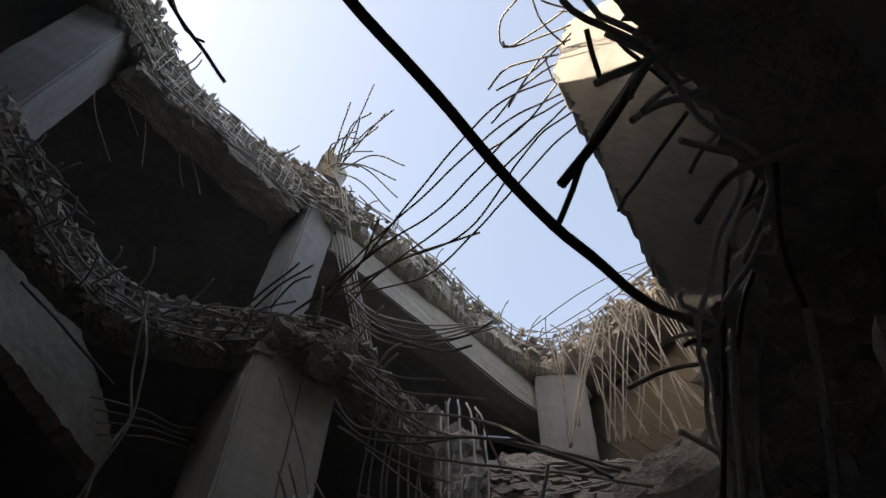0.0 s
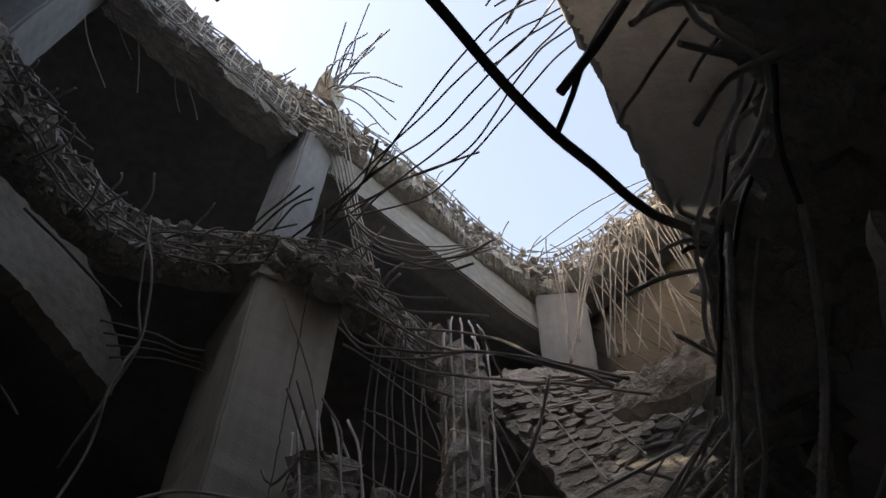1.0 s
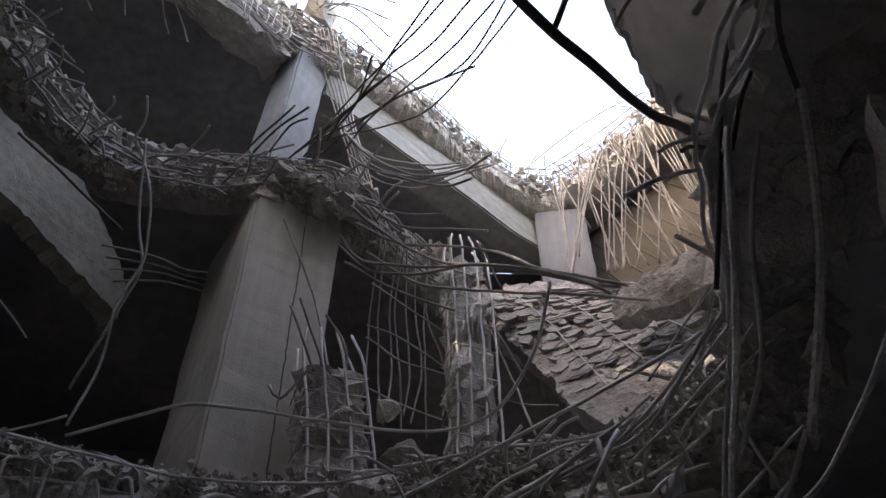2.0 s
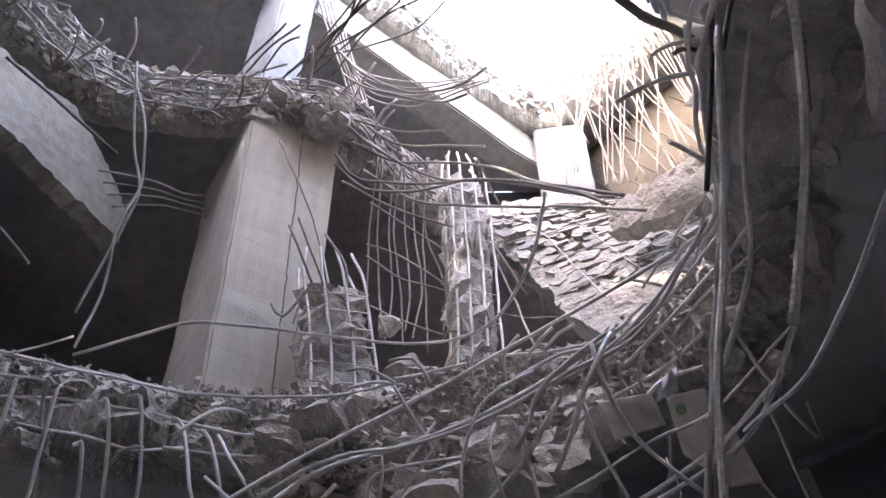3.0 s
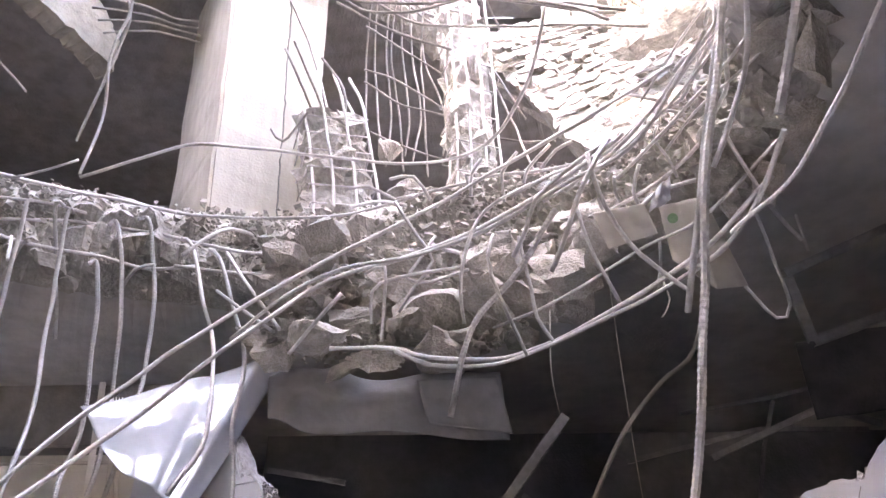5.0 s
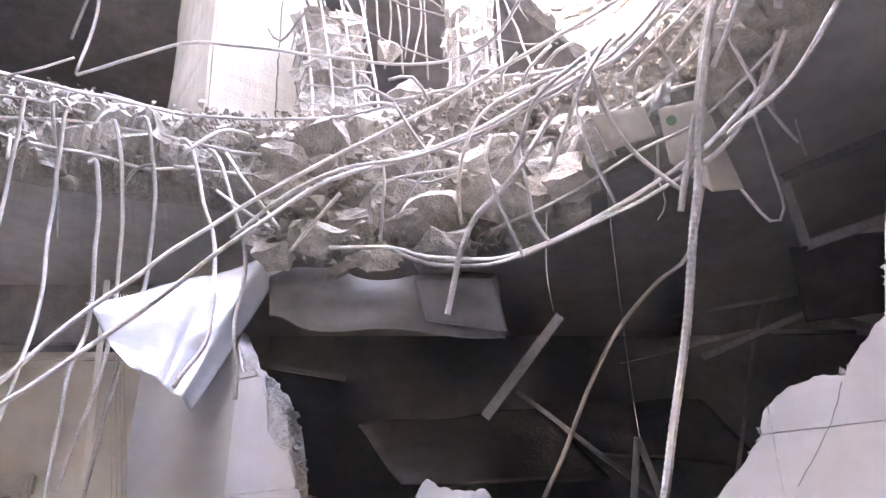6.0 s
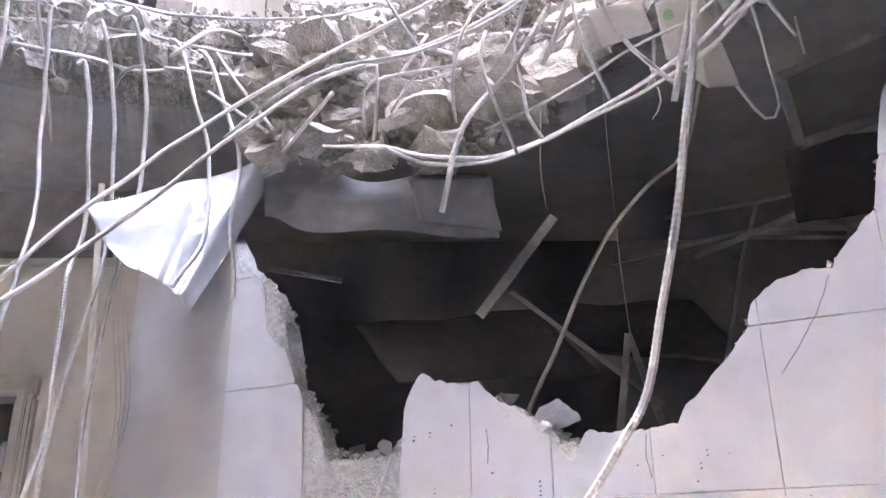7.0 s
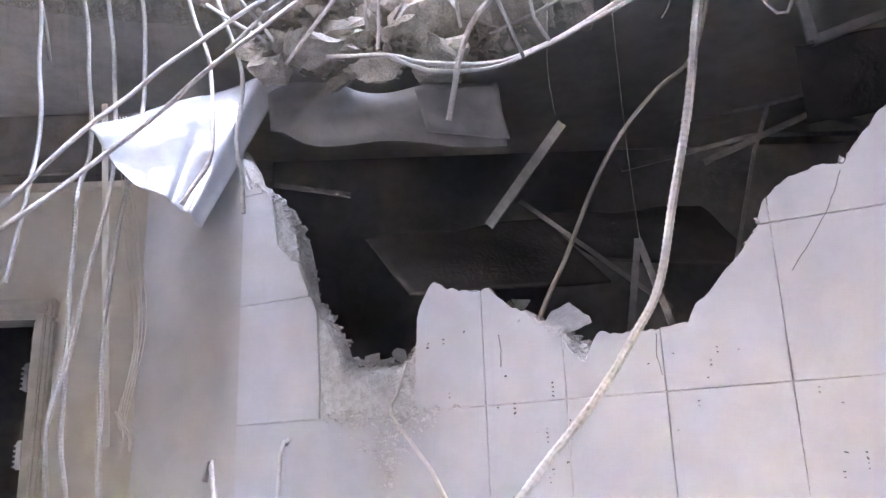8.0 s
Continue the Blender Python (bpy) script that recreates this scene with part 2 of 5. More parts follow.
bm = bmesh.new()
box(bm, -6.3, -6.3, -0.3, 6.3, 6.3, 0.0)
tagged(part("floor", bm, FLOOR), "pale concrete ground floor, out of view, bouncing light upward", "floor", kind="structure")
# Ground out of view, its grey chosen to cool the bounced window light.
bm = bmesh.new()
put(bm, [(-3000, -3000, -0.35), (3000, -3000, -0.35), (3000, 3000, -0.35), (-3000, 3000, -0.35)], [(0, 1, 2, 3)])
GROUNDGREY = material("grey_ground", (0.2, 0.205, 0.215), (0.29, 0.295, 0.305), 0.8, bump=0.3)
tagged(part("ground", bm, GROUNDGREY), "plain grey ground out of view round the building", "ground", kind="structure")
# South wall is out of view: pale to bounce light, gapped to admit some.
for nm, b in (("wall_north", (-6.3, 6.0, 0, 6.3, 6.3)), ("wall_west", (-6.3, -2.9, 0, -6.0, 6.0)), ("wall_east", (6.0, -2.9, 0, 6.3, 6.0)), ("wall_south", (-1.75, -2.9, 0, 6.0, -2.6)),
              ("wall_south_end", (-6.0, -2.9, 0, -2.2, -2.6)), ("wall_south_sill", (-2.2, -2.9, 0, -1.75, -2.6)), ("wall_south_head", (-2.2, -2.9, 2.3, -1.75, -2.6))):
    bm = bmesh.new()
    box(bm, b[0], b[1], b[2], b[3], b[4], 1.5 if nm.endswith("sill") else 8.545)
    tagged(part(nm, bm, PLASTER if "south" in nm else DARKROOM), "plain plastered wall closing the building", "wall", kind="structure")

# Out-of-view canopy added to keep direct sun out of the window gap.
bm = bmesh.new()
box(bm, -5.6, -4.6, 2.45, -0.6, -2.9, 2.6, bevel=0.02)
tagged(part("canopy", bm, CONCRETE), "added unseen sunshade keeping sun out of the rear window gap", "canopy", kind="structure")
# Unseen block added to keep the sun off the far side of the shaft.
bm = bmesh.new()
box(bm, -6.2, 0.0, 8.9, -4.3, 6.0, 13.2, bevel=0.05)
tagged(part("roof_sun_block", bm, CONCRETE), "plain unseen block added on the roof to hold off sun", "roof room", kind="structure")


def turned(x, y, z, deg):
    return pose(x, y, z, 0, 0, deg)


def column(name, x, y, z0, z1, size, deg, label, lean=(0, 0), deep=None, foot=1.0, mat=None):
    """An upright column whose nearest corner stands at x, y; foot: the width of its front below as a share of that above."""
    bm = bmesh.new()
    high = z1 - z0
    box(bm, 0, 0, 0, size, deep or size, high, bevel=0.018)
    bmesh.ops.subdivide_edges(bm, edges=[e for e in bm.edges if abs((e.verts[0].co - e.verts[1].co).z) > 1], cuts=24)
    for v in bm.verts:
        v.co.x *= foot + (1 - foot) * v.co.z / high
        v.co += noise.noise_vector(v.co * 6) * 0.008 + noise.noise_vector(v.co * 19) * 0.004
    ob = part(name, bm, mat or COLUMN)
    ob.matrix_world = pose(x, y, z0, *lean, deg)
    return tagged(ob, label, "column", kind="structure")


column("column_1", -1.02, 3.15, 3.8, 6.18, 0.6, 31, "thick square concrete column, pale, cracked down one face", (-1.3, -2.2), 0.85, 0.86)
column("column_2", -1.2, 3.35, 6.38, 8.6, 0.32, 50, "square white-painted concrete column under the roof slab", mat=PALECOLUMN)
column("column_3", 1.02, 5.15, 6.3, 8.546, 0.5, -10, "square far column of the shaft, greyed down for shade", mat=DIMCOLUMN)
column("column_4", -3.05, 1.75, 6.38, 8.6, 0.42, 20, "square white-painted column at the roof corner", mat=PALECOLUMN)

# roof beam from the middle column to the far column
bm = bmesh.new()
box(bm, 0, 0, 0, 2.75, 0.3, 0.5, bevel=0.015)
bmesh.ops.subdivide_edges(bm, edges=bm.edges, cuts=5, use_grid_fill=True)
for v in bm.verts:
    v.co += noise.noise_vector(v.co * 7) * 0.02
ob = part("roof_beam_1", bm, CONCRETE)
ob.matrix_world = turned(-1.0, 3.62, 8.12, 39)
tagged(ob, "pale concrete roof beam with chipped lower edge", "beam", kind="structure")
bm = bmesh.new()
box(bm, -1.75, 0, 0, 0, 0.3, 0.42, bevel=0.015)
bmesh.ops.subdivide_edges(bm, edges=bm.edges, cuts=15, use_grid_fill=True)
for v in bm.verts:
    v.co += noise.noise_vector(v.co * 9) * 0.07 + noise.noise_vector(v.co * 25) * 0.05
ob = part("roof_beam_2", bm, BROKEN)
ob.matrix_world = turned(-1.28, 3.32, 8.2, 43)
tagged(ob, "spalled concrete roof beam with bare reinforcement", "beam", kind="structure")
bare = random.Random(47)
for k in range(9):
    h = -0.02 + 0.055 * k
    x0, x1 = bare.uniform(-1.75, -1.5), bare.uniform(-0.3, 0.05)
    rebar([(x0 + (x1 - x0) * j / 5, bare.uniform(-0.085, -0.05), h + bare.uniform(-0.02, 0.02)) for j in range(6)], 0.007, ob, wobble=0.004)
for k in range(26):
    x = -1.7 + 1.65 * (k + bare.random()) / 26
    rebar([(x, -0.09, bare.uniform(0.25, 0.46)), (x + bare.uniform(-0.03, 0.03), -0.1, 0.12), (x + bare.uniform(-0.05, 0.05), -0.08 - bare.uniform(0, 0.06), bare.uniform(-0.12, 0.02))], 0.005, ob, wobble=0.004)
for k in range(60):
    bit = part("spalled_lump", CHUNKS[k % len(CHUNKS)], None, ob)
    g = bare.uniform(0.04, 0.12)
    bit.matrix_local = pose(bare.uniform(-1.7, 0), bare.uniform(-0.06, 0.0), bare.uniform(-0.02, 0.45), bare.uniform(0, 360), bare.uniform(0, 360), 0) @ Matrix.Diagonal((g, g, g, 1))
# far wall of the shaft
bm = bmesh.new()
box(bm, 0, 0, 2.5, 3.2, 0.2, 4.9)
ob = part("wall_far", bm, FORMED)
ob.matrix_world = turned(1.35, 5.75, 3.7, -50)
tagged(ob, "brownish board-marked concrete wall on the far side, darkened for shade", "wall", kind="structure")
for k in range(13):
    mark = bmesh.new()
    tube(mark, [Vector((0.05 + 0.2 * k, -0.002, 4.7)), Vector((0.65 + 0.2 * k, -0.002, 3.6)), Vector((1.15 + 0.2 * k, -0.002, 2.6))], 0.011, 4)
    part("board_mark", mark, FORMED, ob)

# slanting slabs that fell from the second floor
def plate(name, corners, thick, mat, label, step=0.045, flake=0.03):
    """A broken slab piece: a flat outline with ragged edges, made thick, its faces flaked."""
    corners = [Vector(c) for c in corners]
    mid = sum(corners, Vector()) / len(corners)
    nor = sum(((corners[i] - mid).cross(corners[(i + 1) % len(corners)] - mid) for i in range(len(corners))), Vector()).normalized()
    u = (corners[1] - corners[0]).normalized()
    u = (u - nor * u.dot(nor)).normalized()
    v = nor.cross(u)
    flat = [((c - mid).dot(u), (c - mid).dot(v)) for c in corners]

    def inside(x, y):
        hit = False
        for (ax, ay), (bx, by) in zip(flat, flat[1:] + flat[:1]):
            if (ay > y) != (by > y) and x < (bx - ax) * (y - ay) / (by - ay) + ax:
                hit = not hit
        return hit

    reach = max(max(abs(x), abs(y)) for x, y in flat)
    n = int(reach / step) + 1
    bm, made = bmesh.new(), {}

    def vert(i, j, side):
        if (i, j, side) not in made:
            q = mid + u * i * step + v * j * step
            jit = noise.noise_vector(q * 15)
            jit -= nor * jit.dot(nor)
            lift = nor * (side * thick / 2 + flake * noise.noise(q * 7 + Vector((0, side * 3, 0))) + flake * 0.6 * noise.noise(q * 19))
            made[i, j, side] = bm.verts.new(q + jit * step * 0.55 + lift)
        return made[i, j, side]

    def to_edge(i, j, side):
        """Draws a corner of the outermost cells onto the outline."""
        p = Vector((i * step, j * step, 0))
        best = None
        for (ax, ay), (bx, by) in zip(flat, flat[1:] + flat[:1]):
            a, b = Vector((ax, ay, 0)), Vector((bx, by, 0))
            k = max(0.0, min(1.0, (p - a).dot(b - a) / (b - a).length_squared))
            q = a.lerp(b, k)
            if best is None or (q - p).length < (best - p).length:
                best = q
        jag = noise.noise_vector(best * 9) * 0.03 + noise.noise_vector(best * 24 + Vector((0, 0, side))) * 0.022
        vt = made[i, j, side]
        vt.co += u * (best.x + jag.x - p.x) + v * (best.y + jag.y - p.y)

    cells = {(i, j) for i in range(-n, n) for j in range(-n, n) if inside((i + 0.5) * step, (j + 0.5) * step)}
    rim = set()
    for i, j in cells:
        ring = [(i, j), (i + 1, j), (i + 1, j + 1), (i, j + 1)]
        bm.faces.new([vert(*c, 1) for c in ring])
        bm.faces.new([vert(*c, -1) for c in ring[::-1]])
        for k, (di, dj) in enumerate(((0, -1), (1, 0), (0, 1), (-1, 0))):
            if (i + di, j + dj) not in cells:
                a, b = ring[k], ring[(k + 1) % 4]
                bm.faces.new((vert(*a, 1), vert(*a, -1), vert(*b, -1), vert(*b, 1)))
                rim |= {a, b}
    for i, j in rim:
        to_edge(i, j, 1)
        to_edge(i, j, -1)
    bmesh.ops.recalc_face_normals(bm, faces=bm.faces)
    return tagged(part(name, bm, mat), label, "slab piece")


fallen_slab = plate("fallen_slab", [(0.42, 4.19, 5.98), (0.81, 3.4, 4.45), (0.95, 3.15, 4.1), (1.5, 2.8, 4.3), (1.7, 2.9, 4.95), (1.36, 3.3, 5.3), (0.58, 4.25, 6.33)], 0.2, BROKEN, "slanting fallen floor slab with flaking, mesh-marked surface")
hanging_slab = plate("hanging_slab", [(0.76, 1.46, 7.95), (0.68, 1.68, 7.17), (0.81, 1.77, 6.26), (0.87, 1.77, 5.58), (0.93, 1.78, 4.98), (0.98, 1.75, 4.5), (1.2, 1.7, 4.35), (1.5, 1.5, 4.4), (1.9, 1.3, 4.6), (1.95, 1.2, 6.0), (1.7, 1.2, 7.6), (1.3, 1.28, 8.2)],
                     0.16, PALECOLUMN, "grey concrete slab piece hanging steeply from the roof", step=0.03, flake=0.004)
plate("fallen_slab_edge", [(0.98, 2.98, 4.95), (1.27, 2.8, 5.0), (1.52, 2.5, 4.92), (1.55, 2.5, 4.72), (1.2, 2.85, 4.72), (0.95, 3.05, 4.8)], 0.12, BROKEN, "tilted slab strip lying on the fallen floor slab")

# the long crack down the thick column
crack = bmesh.new()
run = [Vector((0.34 + 0.03 * noise.noise(Vector((0, 0, z * 0.06))) + 0.012 * noise.noise(Vector((3, 0, z * 0.9))), -0.001, 0.04 * z)) for z in range(60)]
tube(crack, run, 0.0045, 5)
ob = part("crack", crack, DARKROOM, bpy.data.objects["column_1"], "dark rough crack")

# ---- ground floor room ----
WALL = turned(-1.305, 3.371, 0.0, -27)      # its run to the right and down the room
# broken edge of the tiled facing: metres along it, height
EDGE = [(0.15, 3.0), (0.6, 2.9), (0.68, 2.66), (0.77, 2.63), (0.81, 2.52), (0.82, 2.4), (0.92, 2.32), (0.97, 2.21), (1.01, 2.12), (1.02, 1.77), (1.39, 1.77), (1.4, 2.04), (1.41, 2.1), (1.46, 2.17), (1.54, 2.14),
        (1.61, 2.12), (1.65, 2.13), (1.71, 2.08), (1.77, 2.05), (1.83, 1.99), (1.9, 1.92), (1.955, 1.87), (1.99, 1.94), (2.11, 1.94), (2.17, 1.94), (2.26, 1.955), (2.29, 2.0), (2.39, 2.09), (2.47, 2.18),
        (2.5, 2.27), (2.56, 2.315), (2.64, 2.33), (2.71, 2.32), (2.74, 2.37), (2.8, 2.43), (2.84, 2.47), (2.87, 2.6), (2.92, 2.82), (3.1, 3.0), (4.6, 3.0)]
# broken top of the blocks behind it
CORE = [(0.15, 3.0), (0.59, 2.9), (0.69, 2.7), (0.79, 2.6), (0.83, 2.55), (0.9, 2.46), (0.92, 2.37), (0.95, 2.22), (1.03, 2.11), (1.09, 2.02), (1.10, 1.96), (1.23, 1.93), (1.36, 1.94), (1.4, 2.0), (1.46, 2.14),
        (1.6, 2.1), (1.71, 2.07), (1.83, 2.01), (1.96, 1.92), (2.1, 1.93), (2.26, 1.94), (2.39, 2.07), (2.5, 2.24), (2.64, 2.31), (2.74, 2.35), (2.84, 2.46), (2.92, 2.81), (3.1, 3.0), (4.6, 3.0)]


def edge_height(s, line=EDGE):
    for (a, h), (b, k) in zip(line, line[1:]):
        if a <= s <= b:
            return h + (k - h) * (s - a) / (b - a)
    return 3.0


def ragged_panel(bm, s0, s1, z0, y0, y1, grow, wob, step=0.0125, top=None, line=EDGE):
    """A thick upright panel whose top follows the broken edge."""
    n = max(2, int((s1 - s0) / step))
    rows = []
    for i in range(n + 1):
        s = s0 + (s1 - s0) * i / n
        h = max(edge_height(s, line) + grow + wob * noise.noise(Vector((s * 14, grow * 30, 2.0))) + wob * 0.6 * noise.noise(Vector((s * 40, grow * 30, 5.0))), z0)
        if top is not None:
            h = min(h, top)
            if h < z0 + 0.006:
                if rows:
                    break
                continue
        rows.append([bm.verts.new((s, y, z)) for y, z in ((y0, z0), (y0, h), (y1, h + wob * 0.8 * noise.noise(Vector((s * 22, 3, 1)))), (y1, z0))])
    if len(rows) < 2:
        return
    for a, b in zip(rows, rows[1:]):
        for k in range(4):
            bm.faces.new((a[k], b[k], b[(k + 1) % 4], a[(k + 1) % 4]))
    bm.faces.new(rows[0][::-1])
    bm.faces.new(rows[-1])
    bmesh.ops.recalc_face_normals(bm, faces=bm.faces)


bm = bmesh.new()
ragged_panel(bm, 0.15, 4.6, 0, 0.012, 0.1, -0.015, 0.04, line=CORE)
wall_tiled = part("wall_tiled", bm, BLOCK)
wall_tiled.matrix_world = WALL
tagged(wall_tiled, "block wall faced with large pale tiles, smashed open at the top", "wall", kind="structure")
JOINTS = [0.66, 1.018, 1.39, 1.636, 1.893, 2.182, 2.508, 2.84, 3.17, 3.5, 3.83, 4.16, 4.49]
for row in range(7):
    joints = JOINTS if row > 3 else [s for s in JOINTS if s not in (1.018, 1.39)]
    for s0, s1 in zip(joints, joints[1:]):
        z0 = 1.77 + 0.43 * (row - 4)
        z1 = z0 + 0.427
        if z0 > max(edge_height(s0 + (s1 - s0) * k / 8) for k in range(9)) - 0.01:
            continue
        bm = bmesh.new()
        ragged_panel(bm, s0 + 0.0014, s1 - 0.0014, max(z0, 0), 0.0, 0.016, 0.004, 0.022, top=z1)
        part("tile", bm, TILE, wall_tiled) if bm.verts else bm.free()
bm = bmesh.new()
ragged_panel(bm, 0.15, 0.662, 0, 0.001, 0.017, 0.0, 0.02)
part("plaster", bm, PLASTER, wall_tiled, "smooth grey plaster")
# door wall at the back, beside the tiled wall
bm = bmesh.new()
box(bm, -4.2, 0, 0, -2.95, 0.15, 3.515)
box(bm, -2.95, 0, 2.42, -2.05, 0.15, 3.515)
box(bm, -2.05, 0, 0, -1.2, 0.15, 3.515)
bmesh.ops.translate(bm, vec=(0, 4.25, 0), verts=bm.verts)
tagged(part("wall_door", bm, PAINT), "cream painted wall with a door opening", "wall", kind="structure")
bm = bmesh.new()
box(bm, -1.16, 3.47, 0, -1.01, 4.249, 3.1)
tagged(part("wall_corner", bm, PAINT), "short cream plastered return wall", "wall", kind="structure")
bm = bmesh.new()
box(bm, -4.2, 4.12, 3.17, -1.34, 4.246, 3.515, bevel=0.01)
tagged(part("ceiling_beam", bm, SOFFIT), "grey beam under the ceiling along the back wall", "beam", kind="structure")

# Added wall, paler than the outer ones, that lifts the dark room's tone.
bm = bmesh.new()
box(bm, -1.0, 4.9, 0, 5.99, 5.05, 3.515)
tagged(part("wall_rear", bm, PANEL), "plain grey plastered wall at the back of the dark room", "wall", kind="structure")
# ---- bars of the first floor slab ----
rebar([(-1.14, 2.16, 2.30), (-0.86, 2.35, 2.74), (-0.49, 2.48, 3.13), (0.09, 2.47, 3.49), (0.69, 2.10, 3.65), (0.81, 1.95, 3.62)], 0.0074, slab_first)
rebar([(-1.12, 2.14, 2.23), (-0.91, 2.31, 2.52), (-0.58, 2.37, 2.87), (-0.37, 2.46, 3.11), (-0.11, 2.43, 3.19), (0.14, 2.35, 3.24), (0.45, 2.17, 3.33), (0.61, 1.98, 3.36)], 0.0074, slab_first)
rebar([(-1.31, 2.52, 3.63), (-0.94, 2.55, 3.81), (-0.63, 2.62, 3.85), (-0.18, 2.70, 3.84), (0.10, 2.62, 3.79), (0.27, 2.48, 3.79), (0.37, 2.26, 3.86), (0.44, 2.13, 4.11)], 0.0074, slab_first)
rebar([(0.75, 1.25, 3.61), (0.66, 1.07, 3.37), (0.62, 1.24, 2.99), (0.55, 1.29, 2.68), (0.53, 1.41, 2.44), (0.49, 1.53, 2.13), (0.44, 1.59, 1.90), (0.38, 1.61, 1.79), (0.26, 1.63, 1.63), (0.12, 1.63, 1.47)], 0.0078, slab_first, ribs=0.013)
rebar([(0.80, 1.35, 3.65), (0.65, 1.02, 3.40), (0.67, 1.22, 3.18), (0.62, 1.36, 2.93), (0.59, 1.46, 2.74), (0.57, 1.55, 2.58), (0.56, 1.59, 2.51)], 0.0074, slab_first)
rebar([(0.61, 0.72, 3.04), (0.62, 0.80, 2.93), (0.62, 0.90, 2.79), (0.60, 0.99, 2.67), (0.58, 1.06, 2.58)], 0.0078, slab_first, ribs=0.013)
rebar([(0.79, 1.10, 3.53), (0.75, 1.25, 3.32), (0.74, 1.38, 3.08), (0.72, 1.48, 2.98), (0.68, 1.57, 2.89)], 0.0066, slab_first)
rebar([(0.92, 1.13, 2.99), (0.91, 1.26, 2.95), (0.87, 1.46, 2.86), (0.84, 1.63, 2.85), (0.78, 1.79, 2.85)], 0.0066, slab_first, ribs=0.013)
rebar([(-0.10, 2.41, 2.84), (0.01, 2.43, 2.80), (0.16, 2.43, 2.79), (0.33, 2.31, 2.78), (0.55, 2.13, 2.81), (0.71, 1.95, 2.83), (0.82, 1.75, 2.87), (0.85, 1.53, 2.96)], 0.0074, slab_first)
rebar([(-0.31, 2.43, 2.86), (-0.12, 2.45, 2.87), (0.01, 2.42, 2.82), (0.20, 2.42, 2.81), (0.39, 2.28, 2.80), (0.58, 2.11, 2.84), (0.73, 1.92, 2.87), (0.87, 1.68, 2.94)], 0.0074, slab_first)
rebar([(0.22, 2.55, 2.99), (0.43, 2.40, 3.01), (0.65, 2.19, 3.06), (0.80, 2.02, 3.06), (1.01, 1.81, 3.20)], 0.0057, slab_first)
rebar([(0.50, 1.79, 3.15), (0.45, 1.74, 3.06), (0.40, 1.74, 2.95), (0.36, 1.79, 2.85), (0.32, 1.85, 2.78)], 0.0074, slab_first)
rebar([(0.55, 1.93, 3.29), (0.41, 1.97, 3.19), (0.32, 1.99, 3.11), (0.29, 2.04, 3.04), (0.25, 2.09, 2.98)], 0.0066, slab_first)
rebar([(0.41, 2.16, 3.20), (0.28, 2.24, 3.02), (0.16, 2.30, 2.90), (0.11, 2.34, 2.79), (0.09, 2.38, 2.71), (0.07, 2.42, 2.62)], 0.0086, slab_first, ribs=0.013)
rebar([(-0.28, 2.41, 3.05), (-0.36, 2.45, 2.97), (-0.45, 2.49, 2.87)], 0.0066, slab_first)
rebar([(0.47, 1.89, 3.20), (0.49, 1.91, 3.08), (0.55, 1.94, 2.93), (0.65, 1.97, 2.84), (0.71, 1.98, 2.79)], 0.0066, slab_first)
rebar([(0.21, 2.22, 3.15), (0.19, 2.22, 3.06), (0.22, 2.24, 2.93), (0.30, 2.32, 2.77)], 0.0057, slab_first)
rebar([(0.29, 2.22, 3.14), (0.32, 2.26, 2.98), (0.33, 2.26, 2.87), (0.39, 2.29, 2.79)], 0.0057, slab_first)
rebar([(0.47, 2.13, 3.21), (0.50, 2.14, 3.02), (0.58, 2.21, 2.87)], 0.0057, slab_first)
rebar([(0.34, 2.20, 3.33), (0.19, 2.22, 3.24), (0.13, 2.24, 3.12), (0.11, 2.32, 3.00), (0.12, 2.37, 2.91)], 0.0057, slab_first)
rebar([(-0.11, 2.40, 3.42), (-0.03, 2.43, 3.29), (0.02, 2.44, 3.19), (-0.04, 2.48, 3.12), (-0.10, 2.53, 3.04)], 0.0057, slab_first)
rebar([(0.03, 2.43, 3.29), (-0.03, 2.44, 3.19), (-0.07, 2.47, 3.14), (0.01, 2.48, 3.13), (0.14, 2.41, 3.14)], 0.0057, slab_first)
rebar([(0.12, 2.36, 3.12), (-0.10, 2.38, 3.09), (-0.18, 2.40, 3.05), (-0.18, 2.45, 2.96)], 0.0057, slab_first)
rebar([(-0.21, 2.41, 3.12), (-0.14, 2.36, 3.12), (-0.14, 2.42, 3.02), (-0.15, 2.48, 2.91)], 0.0057, slab_first)
rebar([(-0.65, 2.50, 2.93), (-0.48, 2.46, 3.07), (-0.29, 2.44, 3.16), (0.01, 2.38, 3.19), (0.23, 2.28, 3.23), (0.44, 2.11, 3.26), (0.63, 1.91, 3.27), (0.79, 1.67, 3.46)], 0.0066, slab_first)
rebar([(0.83, 1.67, 3.58), (0.83, 1.68, 3.50), (0.76, 1.82, 3.46), (0.69, 1.92, 3.40), (0.58, 2.02, 3.32), (0.44, 2.12, 3.24)], 0.0066, slab_first)
rebar([(1.08, 1.66, 3.87), (0.96, 1.82, 3.66), (0.76, 1.97, 3.46), (0.56, 2.14, 3.35), (0.38, 2.23, 3.28)], 0.0057, slab_first)
rebar([(1.13, 1.54, 3.81), (0.99, 1.75, 3.58), (0.78, 1.90, 3.38), (0.59, 2.07, 3.25)], 0.0057, slab_first)
rebar([(1.19, 1.53, 4.09), (1.00, 1.76, 3.89), (0.85, 1.99, 3.76), (0.73, 2.14, 3.64)], 0.0049, slab_first)
rebar([(1.10, 1.61, 3.82), (0.99, 1.79, 3.73), (0.86, 1.97, 3.63), (0.71, 2.06, 3.44)], 0.0049, slab_first)
